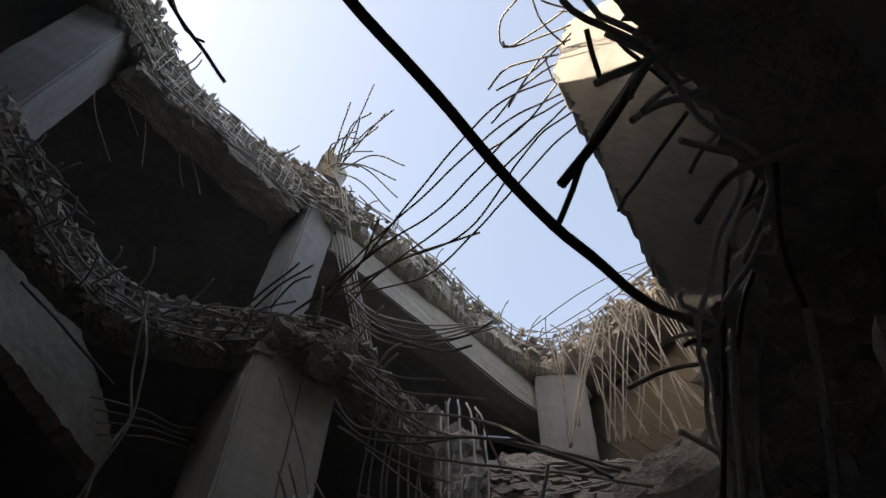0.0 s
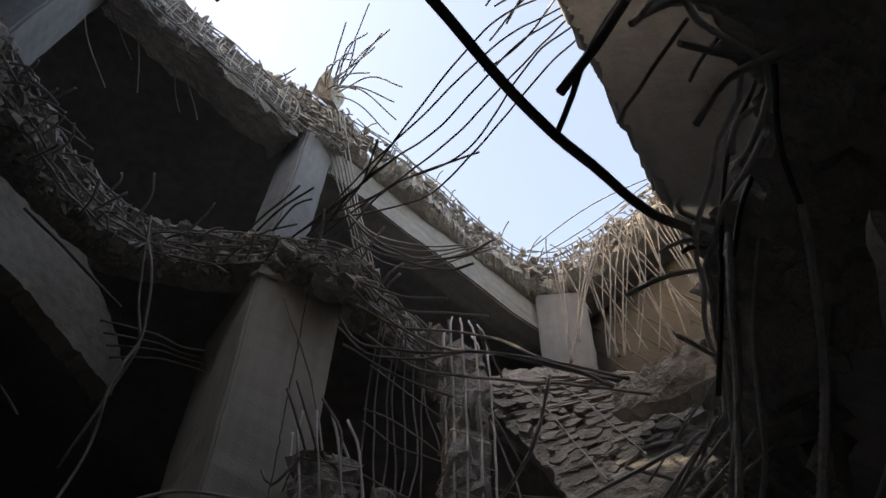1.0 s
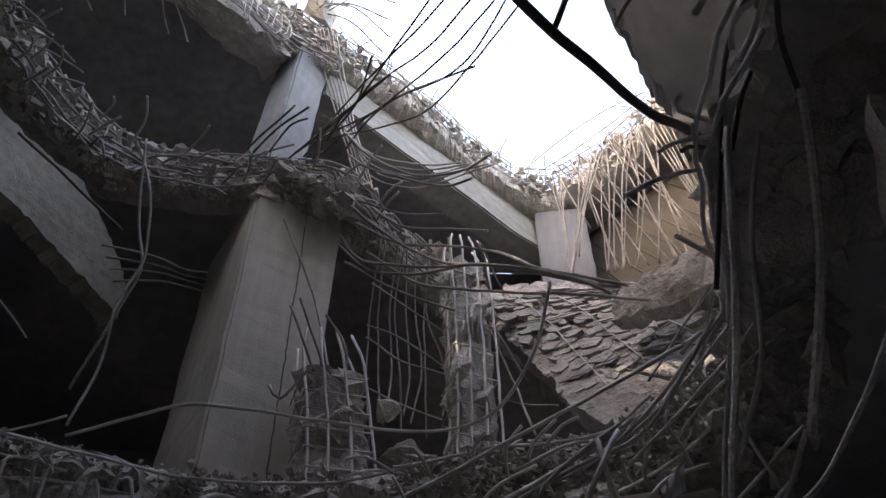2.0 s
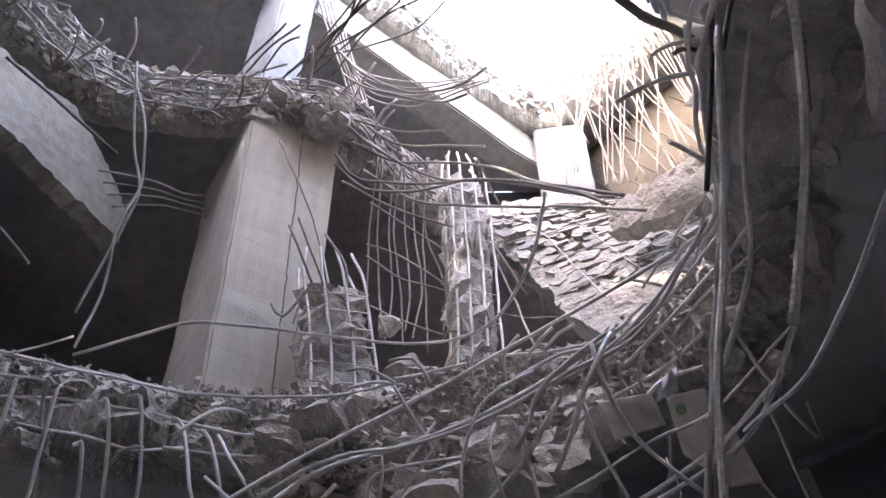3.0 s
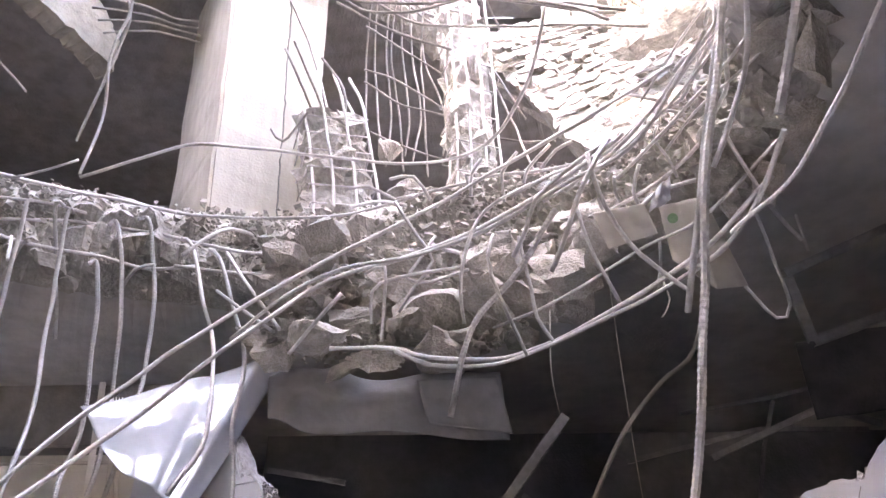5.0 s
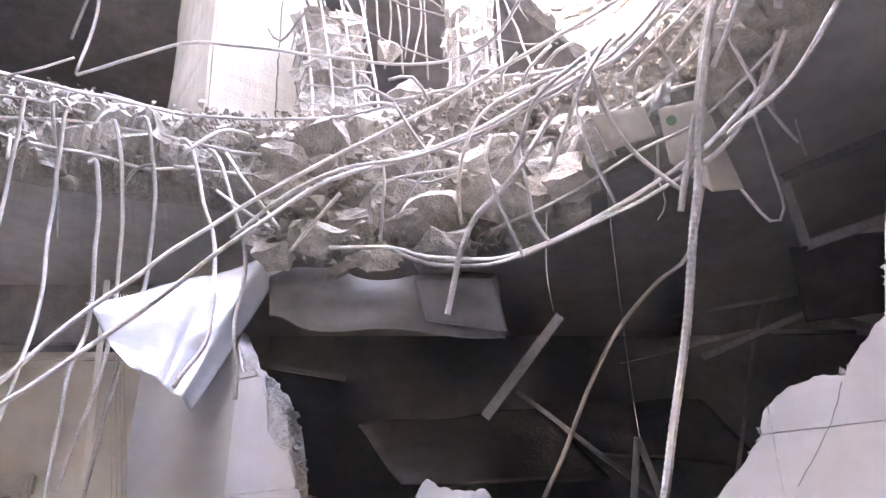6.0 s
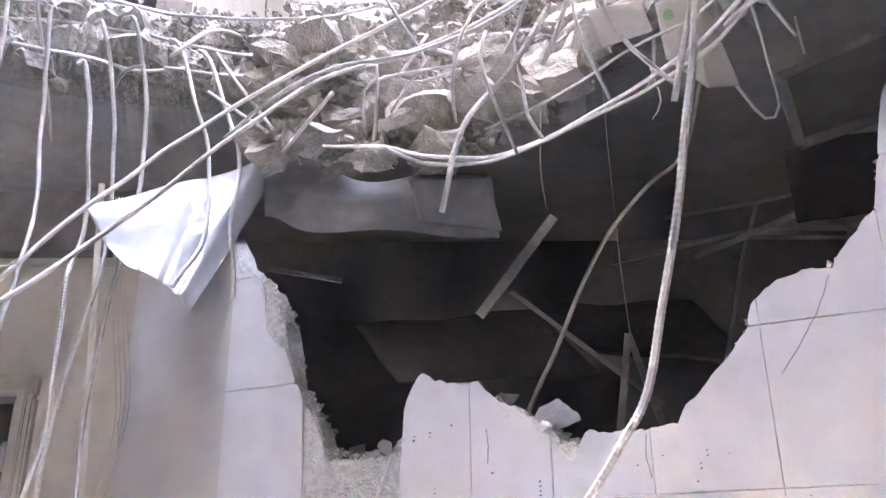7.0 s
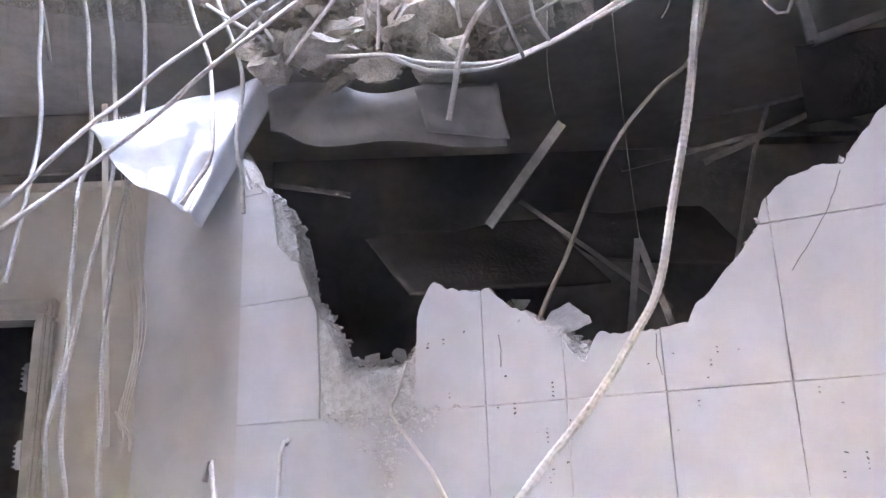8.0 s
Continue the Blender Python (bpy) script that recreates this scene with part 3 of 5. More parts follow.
rebar([(1.06, 1.67, 3.51), (0.94, 1.81, 3.45), (0.82, 1.92, 3.39), (0.74, 2.02, 3.32)], 0.0049, slab_first)
rebar([(0.83, 1.80, 3.20), (0.89, 1.85, 3.10), (0.96, 1.90, 2.99), (1.02, 1.92, 2.91)], 0.0057, slab_first)
rebar([(1.33, 2.53, 3.70), (1.39, 2.60, 3.60), (1.46, 2.71, 3.40)], 0.0057, slab_first)
rebar([(1.05, 2.21, 3.24), (1.10, 2.27, 3.11), (1.15, 2.34, 2.95), (1.11, 2.37, 2.92), (1.02, 2.35, 3.04)], 0.0057, slab_first)
rebar([(0.73, 2.02, 3.42), (0.72, 2.04, 3.38), (0.75, 2.05, 3.32), (0.78, 2.08, 3.26)], 0.0049, slab_first)
rebar([(0.74, 2.24, 3.14), (0.74, 2.29, 3.06), (0.72, 2.33, 3.00)], 0.0049, slab_first)
rebar([(0.16, 2.55, 3.55), (0.17, 2.50, 3.62), (0.21, 2.46, 3.66)], 0.0066, slab_first)
rebar([(0.29, 2.56, 3.53), (0.28, 2.49, 3.61), (0.34, 2.44, 3.67)], 0.0066, slab_first)
rebar([(0.36, 2.51, 3.58), (0.38, 2.47, 3.62), (0.46, 2.41, 3.68)], 0.0066, slab_first)
rebar([(0.01, 2.56, 3.54), (-0.05, 2.51, 3.61), (-0.14, 2.51, 3.60)], 0.0066, slab_first)
rebar([(-0.12, 2.56, 3.54), (-0.22, 2.52, 3.58), (-0.29, 2.52, 3.57)], 0.0066, slab_first)
rebar([(0.43, 2.47, 3.62), (0.48, 2.42, 3.66), (0.54, 2.39, 3.68)], 0.0066, slab_first)
# hooked bars hanging along the slab edge
rebar([(-1.53, 2.65, 3.62), (-1.55, 2.64, 3.61), (-1.56, 2.67, 3.48), (-1.58, 2.73, 3.26), (-1.58, 2.76, 2.87)], 0.0084, slab_first)
rebar([(-1.45, 2.73, 3.65), (-1.48, 2.72, 3.65), (-1.48, 2.86, 3.44), (-1.48, 3.00, 3.20)], 0.0084, slab_first)
rebar([(-1.42, 2.76, 3.64), (-1.44, 2.75, 3.63), (-1.44, 2.83, 3.22), (-1.40, 2.82, 2.82), (-1.39, 2.76, 2.57), (-1.42, 2.74, 2.24)], 0.0084, slab_first)
rebar([(-1.32, 2.78, 3.41), (-1.29, 2.80, 3.41), (-1.26, 2.86, 3.12), (-1.25, 2.90, 2.79), (-1.25, 2.84, 2.54), (-1.25, 2.86, 2.06), (-1.28, 2.83, 1.76), (-1.27, 2.85, 1.51)], 0.0084, slab_first, ribs=0.013)
rebar([(-1.32, 2.86, 3.66), (-1.29, 2.87, 3.67), (-1.24, 2.93, 3.43), (-1.22, 3.03, 3.04), (-1.20, 2.99, 2.66), (-1.27, 2.95, 2.10), (-1.28, 2.94, 1.77), (-1.23, 2.92, 1.47)], 0.0084, slab_first, ribs=0.013)
rebar([(-1.21, 2.86, 3.69), (-1.16, 2.87, 3.67), (-1.11, 2.95, 3.39), (-1.09, 2.98, 3.01), (-1.10, 2.93, 2.77), (-1.15, 2.95, 2.34), (-1.17, 2.96, 2.00), (-1.14, 2.96, 1.47)], 0.0084, slab_first, ribs=0.013)
rebar([(-1.02, 2.90, 3.61), (-0.98, 2.92, 3.59), (-0.89, 2.90, 3.31), (-0.83, 2.92, 3.12), (-0.78, 2.84, 2.73), (-0.86, 2.79, 2.51)], 0.0084, slab_first)
rebar([(-0.89, 2.88, 3.54), (-0.83, 2.83, 3.47), (-0.74, 2.83, 3.22), (-0.67, 2.80, 3.01), (-0.67, 2.77, 2.73), (-0.65, 2.78, 2.58), (-0.64, 2.77, 2.46)], 0.0084, slab_first)
rebar([(-1.82, 2.73, 3.60), (-1.47, 2.88, 3.68), (-1.18, 2.95, 3.68), (-0.98, 2.94, 3.62), (-0.76, 2.93, 3.56), (-0.54, 2.89, 3.51)], 0.0074, slab_first)
rebar([(-1.81, 2.72, 3.71), (-1.62, 2.81, 3.74), (-1.43, 2.87, 3.72)], 0.0066, slab_first)
rebar([(-0.78, 2.75, 3.44), (-0.65, 2.68, 3.23), (-0.51, 2.60, 3.02)], 0.0066, slab_first)
rebar([(-0.79, 2.74, 3.26), (-0.65, 2.63, 3.11), (-0.53, 2.60, 3.01)], 0.0066, slab_first)
rebar([(-1.61, 2.59, 3.69), (-1.50, 2.61, 3.74), (-1.39, 2.62, 3.80)], 0.0057, slab_first)
# ---- bars of the second floor slab ----
rebar([(-1.76, 2.80, 6.04), (-1.70, 3.00, 5.54), (-1.62, 3.12, 5.20), (-1.70, 3.21, 4.93), (-1.83, 3.35, 4.54)], 0.009, slab_second)
rebar([(-1.79, 2.85, 6.00), (-1.64, 2.93, 5.62), (-1.61, 3.08, 5.25), (-1.67, 3.14, 4.95), (-1.68, 3.25, 4.60), (-1.71, 3.25, 4.23)], 0.009, slab_second)
rebar([(-2.04, 2.25, 5.22), (-1.86, 2.47, 5.18), (-1.61, 2.75, 5.10)], 0.0081, slab_second, DARKSTEEL)
rebar([(-2.26, 2.93, 4.85), (-2.17, 3.04, 4.80), (-2.08, 3.18, 4.73)], 0.0072, slab_second)
rebar([(-1.92, 3.15, 5.45), (-1.66, 3.25, 5.49), (-1.51, 3.41, 5.55), (-1.41, 3.51, 5.64)], 0.0072, slab_second)
rebar([(-1.90, 3.21, 5.41), (-1.66, 3.29, 5.46), (-1.51, 3.44, 5.53), (-1.41, 3.55, 5.62)], 0.0072, slab_second)
rebar([(-1.88, 3.27, 5.37), (-1.67, 3.32, 5.43), (-1.51, 3.46, 5.51), (-1.41, 3.58, 5.59)], 0.0072, slab_second)
rebar([(-1.86, 3.33, 5.33), (-1.67, 3.36, 5.39), (-1.52, 3.49, 5.49), (-1.41, 3.61, 5.56)], 0.0072, slab_second)
rebar([(-0.52, 2.95, 5.28), (-0.36, 3.00, 5.14), (-0.11, 2.96, 5.06), (0.23, 2.71, 4.87), (0.57, 2.51, 4.60), (0.81, 2.34, 4.33)], 0.0086, slab_second)
rebar([(-0.52, 2.91, 5.32), (-0.39, 2.96, 5.17), (-0.05, 2.86, 5.01), (0.33, 2.64, 4.79), (0.61, 2.46, 4.51), (0.75, 2.39, 4.33)], 0.0086, slab_second)
rebar([(-0.49, 2.97, 5.66), (-0.32, 3.02, 5.51), (0.01, 2.96, 5.19), (0.39, 2.65, 4.78), (0.66, 2.47, 4.49), (0.78, 2.36, 4.34)], 0.0086, slab_second)
rebar([(-0.46, 3.05, 5.60), (-0.19, 3.02, 5.39), (0.24, 2.84, 5.15), (0.49, 2.63, 4.78), (0.75, 2.47, 4.47)], 0.0086, slab_second)
rebar([(-0.37, 2.99, 5.28), (-0.06, 3.06, 5.10), (0.41, 2.87, 4.85), (0.74, 2.63, 4.59), (0.94, 2.48, 4.40)], 0.0086, slab_second)
rebar([(-0.49, 3.03, 5.23), (-0.18, 3.16, 5.14), (0.13, 3.23, 5.08)], 0.0086, slab_second)
rebar([(-0.56, 3.00, 6.24), (-0.41, 2.96, 6.04), (-0.13, 2.91, 5.85), (0.07, 2.87, 5.76), (0.21, 2.77, 5.70)], 0.0086, slab_second)
rebar([(-0.59, 2.88, 6.31), (-0.41, 2.90, 6.08), (-0.13, 2.88, 5.87), (0.14, 2.80, 5.81), (0.32, 2.65, 5.78)], 0.0086, slab_second)
rebar([(-0.48, 3.12, 5.92), (-0.20, 3.07, 5.74), (0.07, 3.01, 5.66)], 0.0086, slab_second)
rebar([(-0.41, 3.15, 5.91), (-0.20, 3.13, 5.69), (0.10, 3.08, 5.61), (0.31, 3.01, 5.52)], 0.0086, slab_second)
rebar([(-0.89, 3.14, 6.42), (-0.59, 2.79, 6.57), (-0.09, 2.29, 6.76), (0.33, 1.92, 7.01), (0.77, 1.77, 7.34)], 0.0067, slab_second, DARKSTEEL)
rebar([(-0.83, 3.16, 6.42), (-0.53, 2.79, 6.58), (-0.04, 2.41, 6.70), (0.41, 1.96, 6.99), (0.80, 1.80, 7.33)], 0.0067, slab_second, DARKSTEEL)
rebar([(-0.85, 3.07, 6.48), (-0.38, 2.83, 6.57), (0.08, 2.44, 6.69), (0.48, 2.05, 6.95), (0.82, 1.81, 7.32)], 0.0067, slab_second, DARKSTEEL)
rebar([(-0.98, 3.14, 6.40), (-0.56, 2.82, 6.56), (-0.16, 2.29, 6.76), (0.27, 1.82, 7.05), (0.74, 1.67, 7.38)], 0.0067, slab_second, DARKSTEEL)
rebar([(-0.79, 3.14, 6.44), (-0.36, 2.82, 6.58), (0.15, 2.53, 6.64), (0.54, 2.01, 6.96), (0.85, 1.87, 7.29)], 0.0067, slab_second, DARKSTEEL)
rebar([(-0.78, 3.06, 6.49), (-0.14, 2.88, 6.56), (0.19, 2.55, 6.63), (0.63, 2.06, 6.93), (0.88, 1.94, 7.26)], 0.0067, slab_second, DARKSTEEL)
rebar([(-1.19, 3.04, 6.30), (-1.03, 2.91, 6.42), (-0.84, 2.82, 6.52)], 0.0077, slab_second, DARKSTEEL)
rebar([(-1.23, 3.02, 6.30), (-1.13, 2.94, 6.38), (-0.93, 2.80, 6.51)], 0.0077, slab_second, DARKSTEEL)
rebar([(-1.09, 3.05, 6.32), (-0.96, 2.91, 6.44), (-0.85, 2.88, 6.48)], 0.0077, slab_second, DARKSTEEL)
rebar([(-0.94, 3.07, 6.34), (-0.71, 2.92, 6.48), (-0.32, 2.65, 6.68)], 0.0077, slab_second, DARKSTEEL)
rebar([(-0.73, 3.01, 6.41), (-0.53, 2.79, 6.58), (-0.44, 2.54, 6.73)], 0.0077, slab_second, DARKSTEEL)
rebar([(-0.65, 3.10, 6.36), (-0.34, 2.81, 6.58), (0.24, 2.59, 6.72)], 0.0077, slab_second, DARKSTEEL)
rebar([(-0.35, 3.50, 6.02), (-0.39, 3.70, 5.58), (-0.38, 3.76, 5.10), (-0.33, 3.71, 4.69)], 0.0067, slab_second)
rebar([(-0.32, 3.51, 6.02), (-0.34, 3.70, 5.58), (-0.31, 3.76, 5.10), (-0.27, 3.70, 4.72)], 0.0067, slab_second)
rebar([(-0.23, 3.51, 6.03), (-0.27, 3.71, 5.59), (-0.23, 3.76, 5.10), (-0.25, 3.74, 4.67)], 0.0067, slab_second)
rebar([(-0.18, 3.51, 6.03), (-0.24, 3.71, 5.59), (-0.18, 3.77, 5.10), (-0.15, 3.76, 4.65)], 0.0067, slab_second)
rebar([(-0.17, 3.51, 6.03), (-0.17, 3.71, 5.59), (-0.12, 3.77, 5.10), (-0.14, 3.71, 4.72)], 0.0067, slab_second)
rebar([(-0.12, 3.51, 6.03), (-0.11, 3.71, 5.59), (-0.05, 3.77, 5.11), (-0.10, 3.73, 4.69)], 0.0067, slab_second)
rebar([(-0.03, 3.51, 6.03), (-0.05, 3.71, 5.59), (-0.03, 3.77, 5.11), (-0.01, 3.78, 4.63)], 0.0067, slab_second)
rebar([(-0.02, 3.51, 6.03), (-0.04, 3.71, 5.59), (0.09, 3.77, 5.11), (0.08, 3.71, 4.72)], 0.0067, slab_second)
rebar([(-0.38, 3.54, 5.62), (-0.17, 3.58, 5.47), (0.08, 3.69, 5.36)], 0.0067, slab_second)
rebar([(-0.39, 3.63, 5.34), (-0.17, 3.62, 5.22), (0.08, 3.73, 5.11)], 0.0067, slab_second)
rebar([(-0.38, 3.61, 5.22), (-0.17, 3.64, 5.06), (0.13, 3.69, 5.01)], 0.0067, slab_second)
rebar([(-0.38, 3.66, 4.89), (-0.16, 3.66, 4.76), (0.08, 3.71, 4.70)], 0.0067, slab_second)
rebar([(0.33, 3.80, 5.63), (0.48, 3.76, 5.09), (0.57, 3.58, 4.51)], 0.0072, slab_second)
rebar([(0.37, 3.83, 5.61), (0.46, 3.78, 5.36), (0.58, 3.77, 5.06)], 0.0072, slab_second)
rebar([(0.34, 3.78, 4.93), (0.52, 3.71, 4.83), (0.70, 3.54, 4.68)], 0.0072, slab_second)
rebar([(0.45, 3.62, 5.65), (0.29, 2.99, 5.28), (0.24, 2.82, 5.17), (0.27, 2.91, 5.09), (0.31, 3.07, 5.09)], 0.0072, slab_second)
# bars down the face of the broken post, and round the column
rebar([(-0.93, 3.19, 5.79), (-0.77, 3.29, 5.48), (-0.65, 3.36, 5.17), (-0.53, 3.39, 4.72)], 0.0072, slab_second)
rebar([(-0.72, 2.98, 4.82), (-0.62, 3.06, 4.62), (-0.56, 3.20, 4.48)], 0.0072, slab_second)
rebar([(-0.67, 2.96, 4.85), (-0.56, 3.07, 4.62), (-0.51, 3.21, 4.48)], 0.0072, slab_second)
rebar([(-0.55, 3.10, 4.88), (-0.43, 3.15, 4.70), (-0.42, 3.20, 4.51)], 0.0072, slab_second)
rebar([(-0.78, 3.17, 4.45), (-0.71, 3.14, 4.35), (-0.59, 3.07, 4.47)], 0.0072, slab_second)
# ---- bars of the roof slab ----
rebar([(-1.04, 3.26, 8.99), (-0.71, 3.04, 8.91), (-0.41, 3.07, 8.81)], 0.0072, slab_roof)
rebar([(-1.02, 3.22, 9.01), (-0.89, 2.90, 8.95), (-0.84, 2.69, 8.93)], 0.0072, slab_roof)
rebar([(-1.09, 3.21, 9.00), (-0.93, 3.02, 8.89), (-0.71, 2.96, 8.83)], 0.0072, slab_roof)
rebar([(-1.06, 3.16, 9.03), (-0.77, 2.82, 8.99), (-0.54, 2.61, 8.99)], 0.0072, slab_roof)
rebar([(-1.17, 3.25, 8.97), (-1.01, 3.11, 8.84), (-0.82, 3.10, 8.76)], 0.0072, slab_roof)
rebar([(-1.12, 3.26, 8.98), (-0.81, 3.26, 8.80), (-0.51, 3.46, 8.62)], 0.0072, slab_roof)
rebar([(-1.06, 3.26, 8.99), (-0.80, 2.88, 8.97), (-0.61, 2.64, 8.97)], 0.0072, slab_roof)
rebar([(-1.15, 3.15, 9.02), (-1.01, 2.90, 8.93), (-0.85, 2.86, 8.86)], 0.0072, slab_roof)
rebar([(-1.12, 3.18, 9.01), (-1.00, 2.78, 8.98), (-0.93, 2.56, 8.97)], 0.0072, slab_roof)
rebar([(-1.07, 3.14, 9.04), (-0.82, 2.90, 8.96), (-0.67, 2.75, 8.92)], 0.0072, slab_roof)
rebar([(-1.17, 3.24, 8.98), (-0.83, 3.12, 8.86), (-0.48, 3.19, 8.75)], 0.0072, slab_roof)
rebar([(-1.14, 3.26, 8.97), (-1.10, 2.96, 8.89), (-1.02, 2.90, 8.82)], 0.0072, slab_roof)
rebar([(-1.12, 3.18, 9.01), (-0.78, 3.15, 8.85), (-0.45, 3.34, 8.68)], 0.0072, slab_roof)
rebar([(-1.04, 3.25, 8.99), (-0.93, 2.81, 8.98), (-0.74, 2.64, 8.96)], 0.0072, slab_roof)
rebar([(-1.07, 3.26, 8.99), (-0.98, 2.89, 8.94), (-0.86, 2.80, 8.88)], 0.0072, slab_roof)
rebar([(-1.05, 3.10, 9.06), (-0.90, 2.81, 9.09), (-0.74, 2.43, 9.14)], 0.0063, slab_roof)
rebar([(-1.13, 3.30, 8.73), (-0.98, 3.58, 8.27), (-0.79, 3.79, 7.70), (-0.64, 3.93, 7.26)], 0.0081, slab_roof)
rebar([(-1.09, 3.30, 8.74), (-0.95, 3.58, 8.28), (-0.76, 3.79, 7.70), (-0.61, 3.94, 7.25)], 0.0081, slab_roof)
rebar([(-1.06, 3.30, 8.74), (-0.92, 3.58, 8.28), (-0.74, 3.79, 7.71), (-0.58, 3.96, 7.25)], 0.0081, slab_roof)
rebar([(-1.02, 3.30, 8.75), (-0.89, 3.58, 8.29), (-0.72, 3.79, 7.71), (-0.56, 3.97, 7.24)], 0.0081, slab_roof)
rebar([(-0.99, 3.30, 8.76), (-0.86, 3.58, 8.29), (-0.69, 3.79, 7.71), (-0.53, 3.98, 7.23)], 0.0081, slab_roof)
rebar([(-0.95, 3.30, 8.76), (-0.83, 3.57, 8.30), (-0.67, 3.79, 7.72), (-0.50, 4.00, 7.22)], 0.0081, slab_roof)
rebar([(-0.86, 3.63, 7.79), (-0.58, 3.78, 7.49), (-0.15, 3.82, 7.37), (0.21, 3.80, 7.39)], 0.0081, slab_roof)
rebar([(-0.82, 3.66, 7.78), (-0.58, 3.82, 7.47), (-0.15, 3.86, 7.35), (0.28, 3.80, 7.38)], 0.0081, slab_roof)
rebar([(-0.78, 3.69, 7.76), (-0.57, 3.85, 7.44), (-0.15, 3.90, 7.32), (0.35, 3.79, 7.38)], 0.0081, slab_roof)
rebar([(-0.74, 3.73, 7.75), (-0.57, 3.89, 7.42), (-0.14, 3.93, 7.29), (0.42, 3.79, 7.38)], 0.0081, slab_roof)
rebar([(-0.70, 3.76, 7.73), (-0.57, 3.93, 7.39), (-0.14, 3.97, 7.27), (0.48, 3.79, 7.38)], 0.0081, slab_roof)
far = random.Random(31)
for k in range(40):
    u = (k + far.random()) / 40
    w = min(1.05, max(-0.05, u + far.choice((-0.42, -0.25, 0.1, 0.25, 0.38, 0.5)) + far.uniform(-0.06, 0.06)))
    a = Vector((1.02, 4.28, 7.93)).lerp(Vector((2.1, 3.62, 7.98)), u)
    b = Vector((1.15, 4.4, 6.72)).lerp(Vector((2.22, 4.08, 6.68)), w).lerp(a, far.choice((0, 0, 0, 0.15, 0.4)))
    c = a.lerp(b, 0.5) + Vector((far.uniform(-0.04, 0.04), -0.03, 0.02))
    rebar([a - (b - a) * far.uniform(0.02, 0.1), a, c, b], far.uniform(0.0055, 0.0085), slab_roof)
rebar([(0.91, 4.34, 8.04), (1.39, 4.01, 8.17), (1.85, 3.62, 8.29)], 0.0054, slab_roof)
rebar([(0.81, 4.31, 8.08), (1.34, 3.89, 8.26), (1.85, 3.58, 8.31)], 0.0054, slab_roof)
rebar([(-2.86, 2.05, 8.15), (-2.84, 2.47, 8.01), (-2.73, 2.83, 7.90)], 0.0072, slab_roof)
rebar([(-2.57, 2.15, 8.24), (-2.49, 2.49, 8.15), (-2.50, 2.89, 7.97)], 0.0072, slab_roof)
rebar([(-2.70, 2.18, 8.18), (-2.62, 2.44, 8.12), (-2.54, 2.65, 8.06)], 0.0072, slab_roof)
rebar([(-2.21, 2.67, 8.18), (-2.11, 2.93, 8.10), (-2.06, 3.13, 8.02)], 0.0072, slab_roof)
rebar([(-2.23, 2.59, 8.21), (-2.23, 2.88, 8.08), (-2.20, 3.06, 8.01)], 0.0072, slab_roof)
rebar([(0.88, 1.58, 8.84), (0.86, 1.58, 8.84), (0.81, 1.58, 8.85)], 0.0072, slab_roof)
rebar([(-1.40, 0.89, 5.73), (-1.31, 1.05, 5.72), (-1.20, 1.20, 5.71), (-1.11, 1.33, 5.70)], 0.0099, slab_roof, DARKSTEEL)
rebar([(-1.42, 0.96, 5.92), (-1.35, 1.14, 5.90), (-1.26, 1.20, 5.91)], 0.0072, slab_roof, DARKSTEEL)
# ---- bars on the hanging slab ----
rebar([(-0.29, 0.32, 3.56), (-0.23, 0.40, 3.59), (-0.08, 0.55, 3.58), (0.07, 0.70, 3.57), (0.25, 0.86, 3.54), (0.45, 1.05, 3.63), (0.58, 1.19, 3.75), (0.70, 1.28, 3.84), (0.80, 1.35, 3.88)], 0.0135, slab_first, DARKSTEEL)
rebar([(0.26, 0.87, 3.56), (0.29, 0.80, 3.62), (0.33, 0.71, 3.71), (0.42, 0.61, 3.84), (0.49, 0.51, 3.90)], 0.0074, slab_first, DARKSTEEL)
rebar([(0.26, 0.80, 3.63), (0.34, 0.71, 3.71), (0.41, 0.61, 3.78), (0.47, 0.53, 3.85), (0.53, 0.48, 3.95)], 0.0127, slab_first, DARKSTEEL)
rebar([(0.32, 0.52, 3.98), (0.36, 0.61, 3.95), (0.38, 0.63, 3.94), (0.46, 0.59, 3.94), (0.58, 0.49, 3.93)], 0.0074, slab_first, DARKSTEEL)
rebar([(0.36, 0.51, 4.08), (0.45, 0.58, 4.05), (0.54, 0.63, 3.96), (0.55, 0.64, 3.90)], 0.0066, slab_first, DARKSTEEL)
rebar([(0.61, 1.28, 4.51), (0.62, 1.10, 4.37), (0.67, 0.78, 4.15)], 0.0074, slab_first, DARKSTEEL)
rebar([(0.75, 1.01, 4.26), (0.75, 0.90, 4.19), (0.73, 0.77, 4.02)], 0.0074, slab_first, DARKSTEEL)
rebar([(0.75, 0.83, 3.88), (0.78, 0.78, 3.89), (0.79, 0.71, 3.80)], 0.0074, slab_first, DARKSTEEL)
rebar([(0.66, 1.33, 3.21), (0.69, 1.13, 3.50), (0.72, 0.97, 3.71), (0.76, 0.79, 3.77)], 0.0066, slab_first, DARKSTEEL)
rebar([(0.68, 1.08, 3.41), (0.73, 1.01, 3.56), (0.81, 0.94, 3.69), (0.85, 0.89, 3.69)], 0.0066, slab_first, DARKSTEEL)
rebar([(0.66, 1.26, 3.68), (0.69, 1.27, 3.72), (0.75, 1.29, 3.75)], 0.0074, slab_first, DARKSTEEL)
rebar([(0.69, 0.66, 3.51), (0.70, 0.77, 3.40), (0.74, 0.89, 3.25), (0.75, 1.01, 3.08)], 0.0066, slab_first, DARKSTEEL)
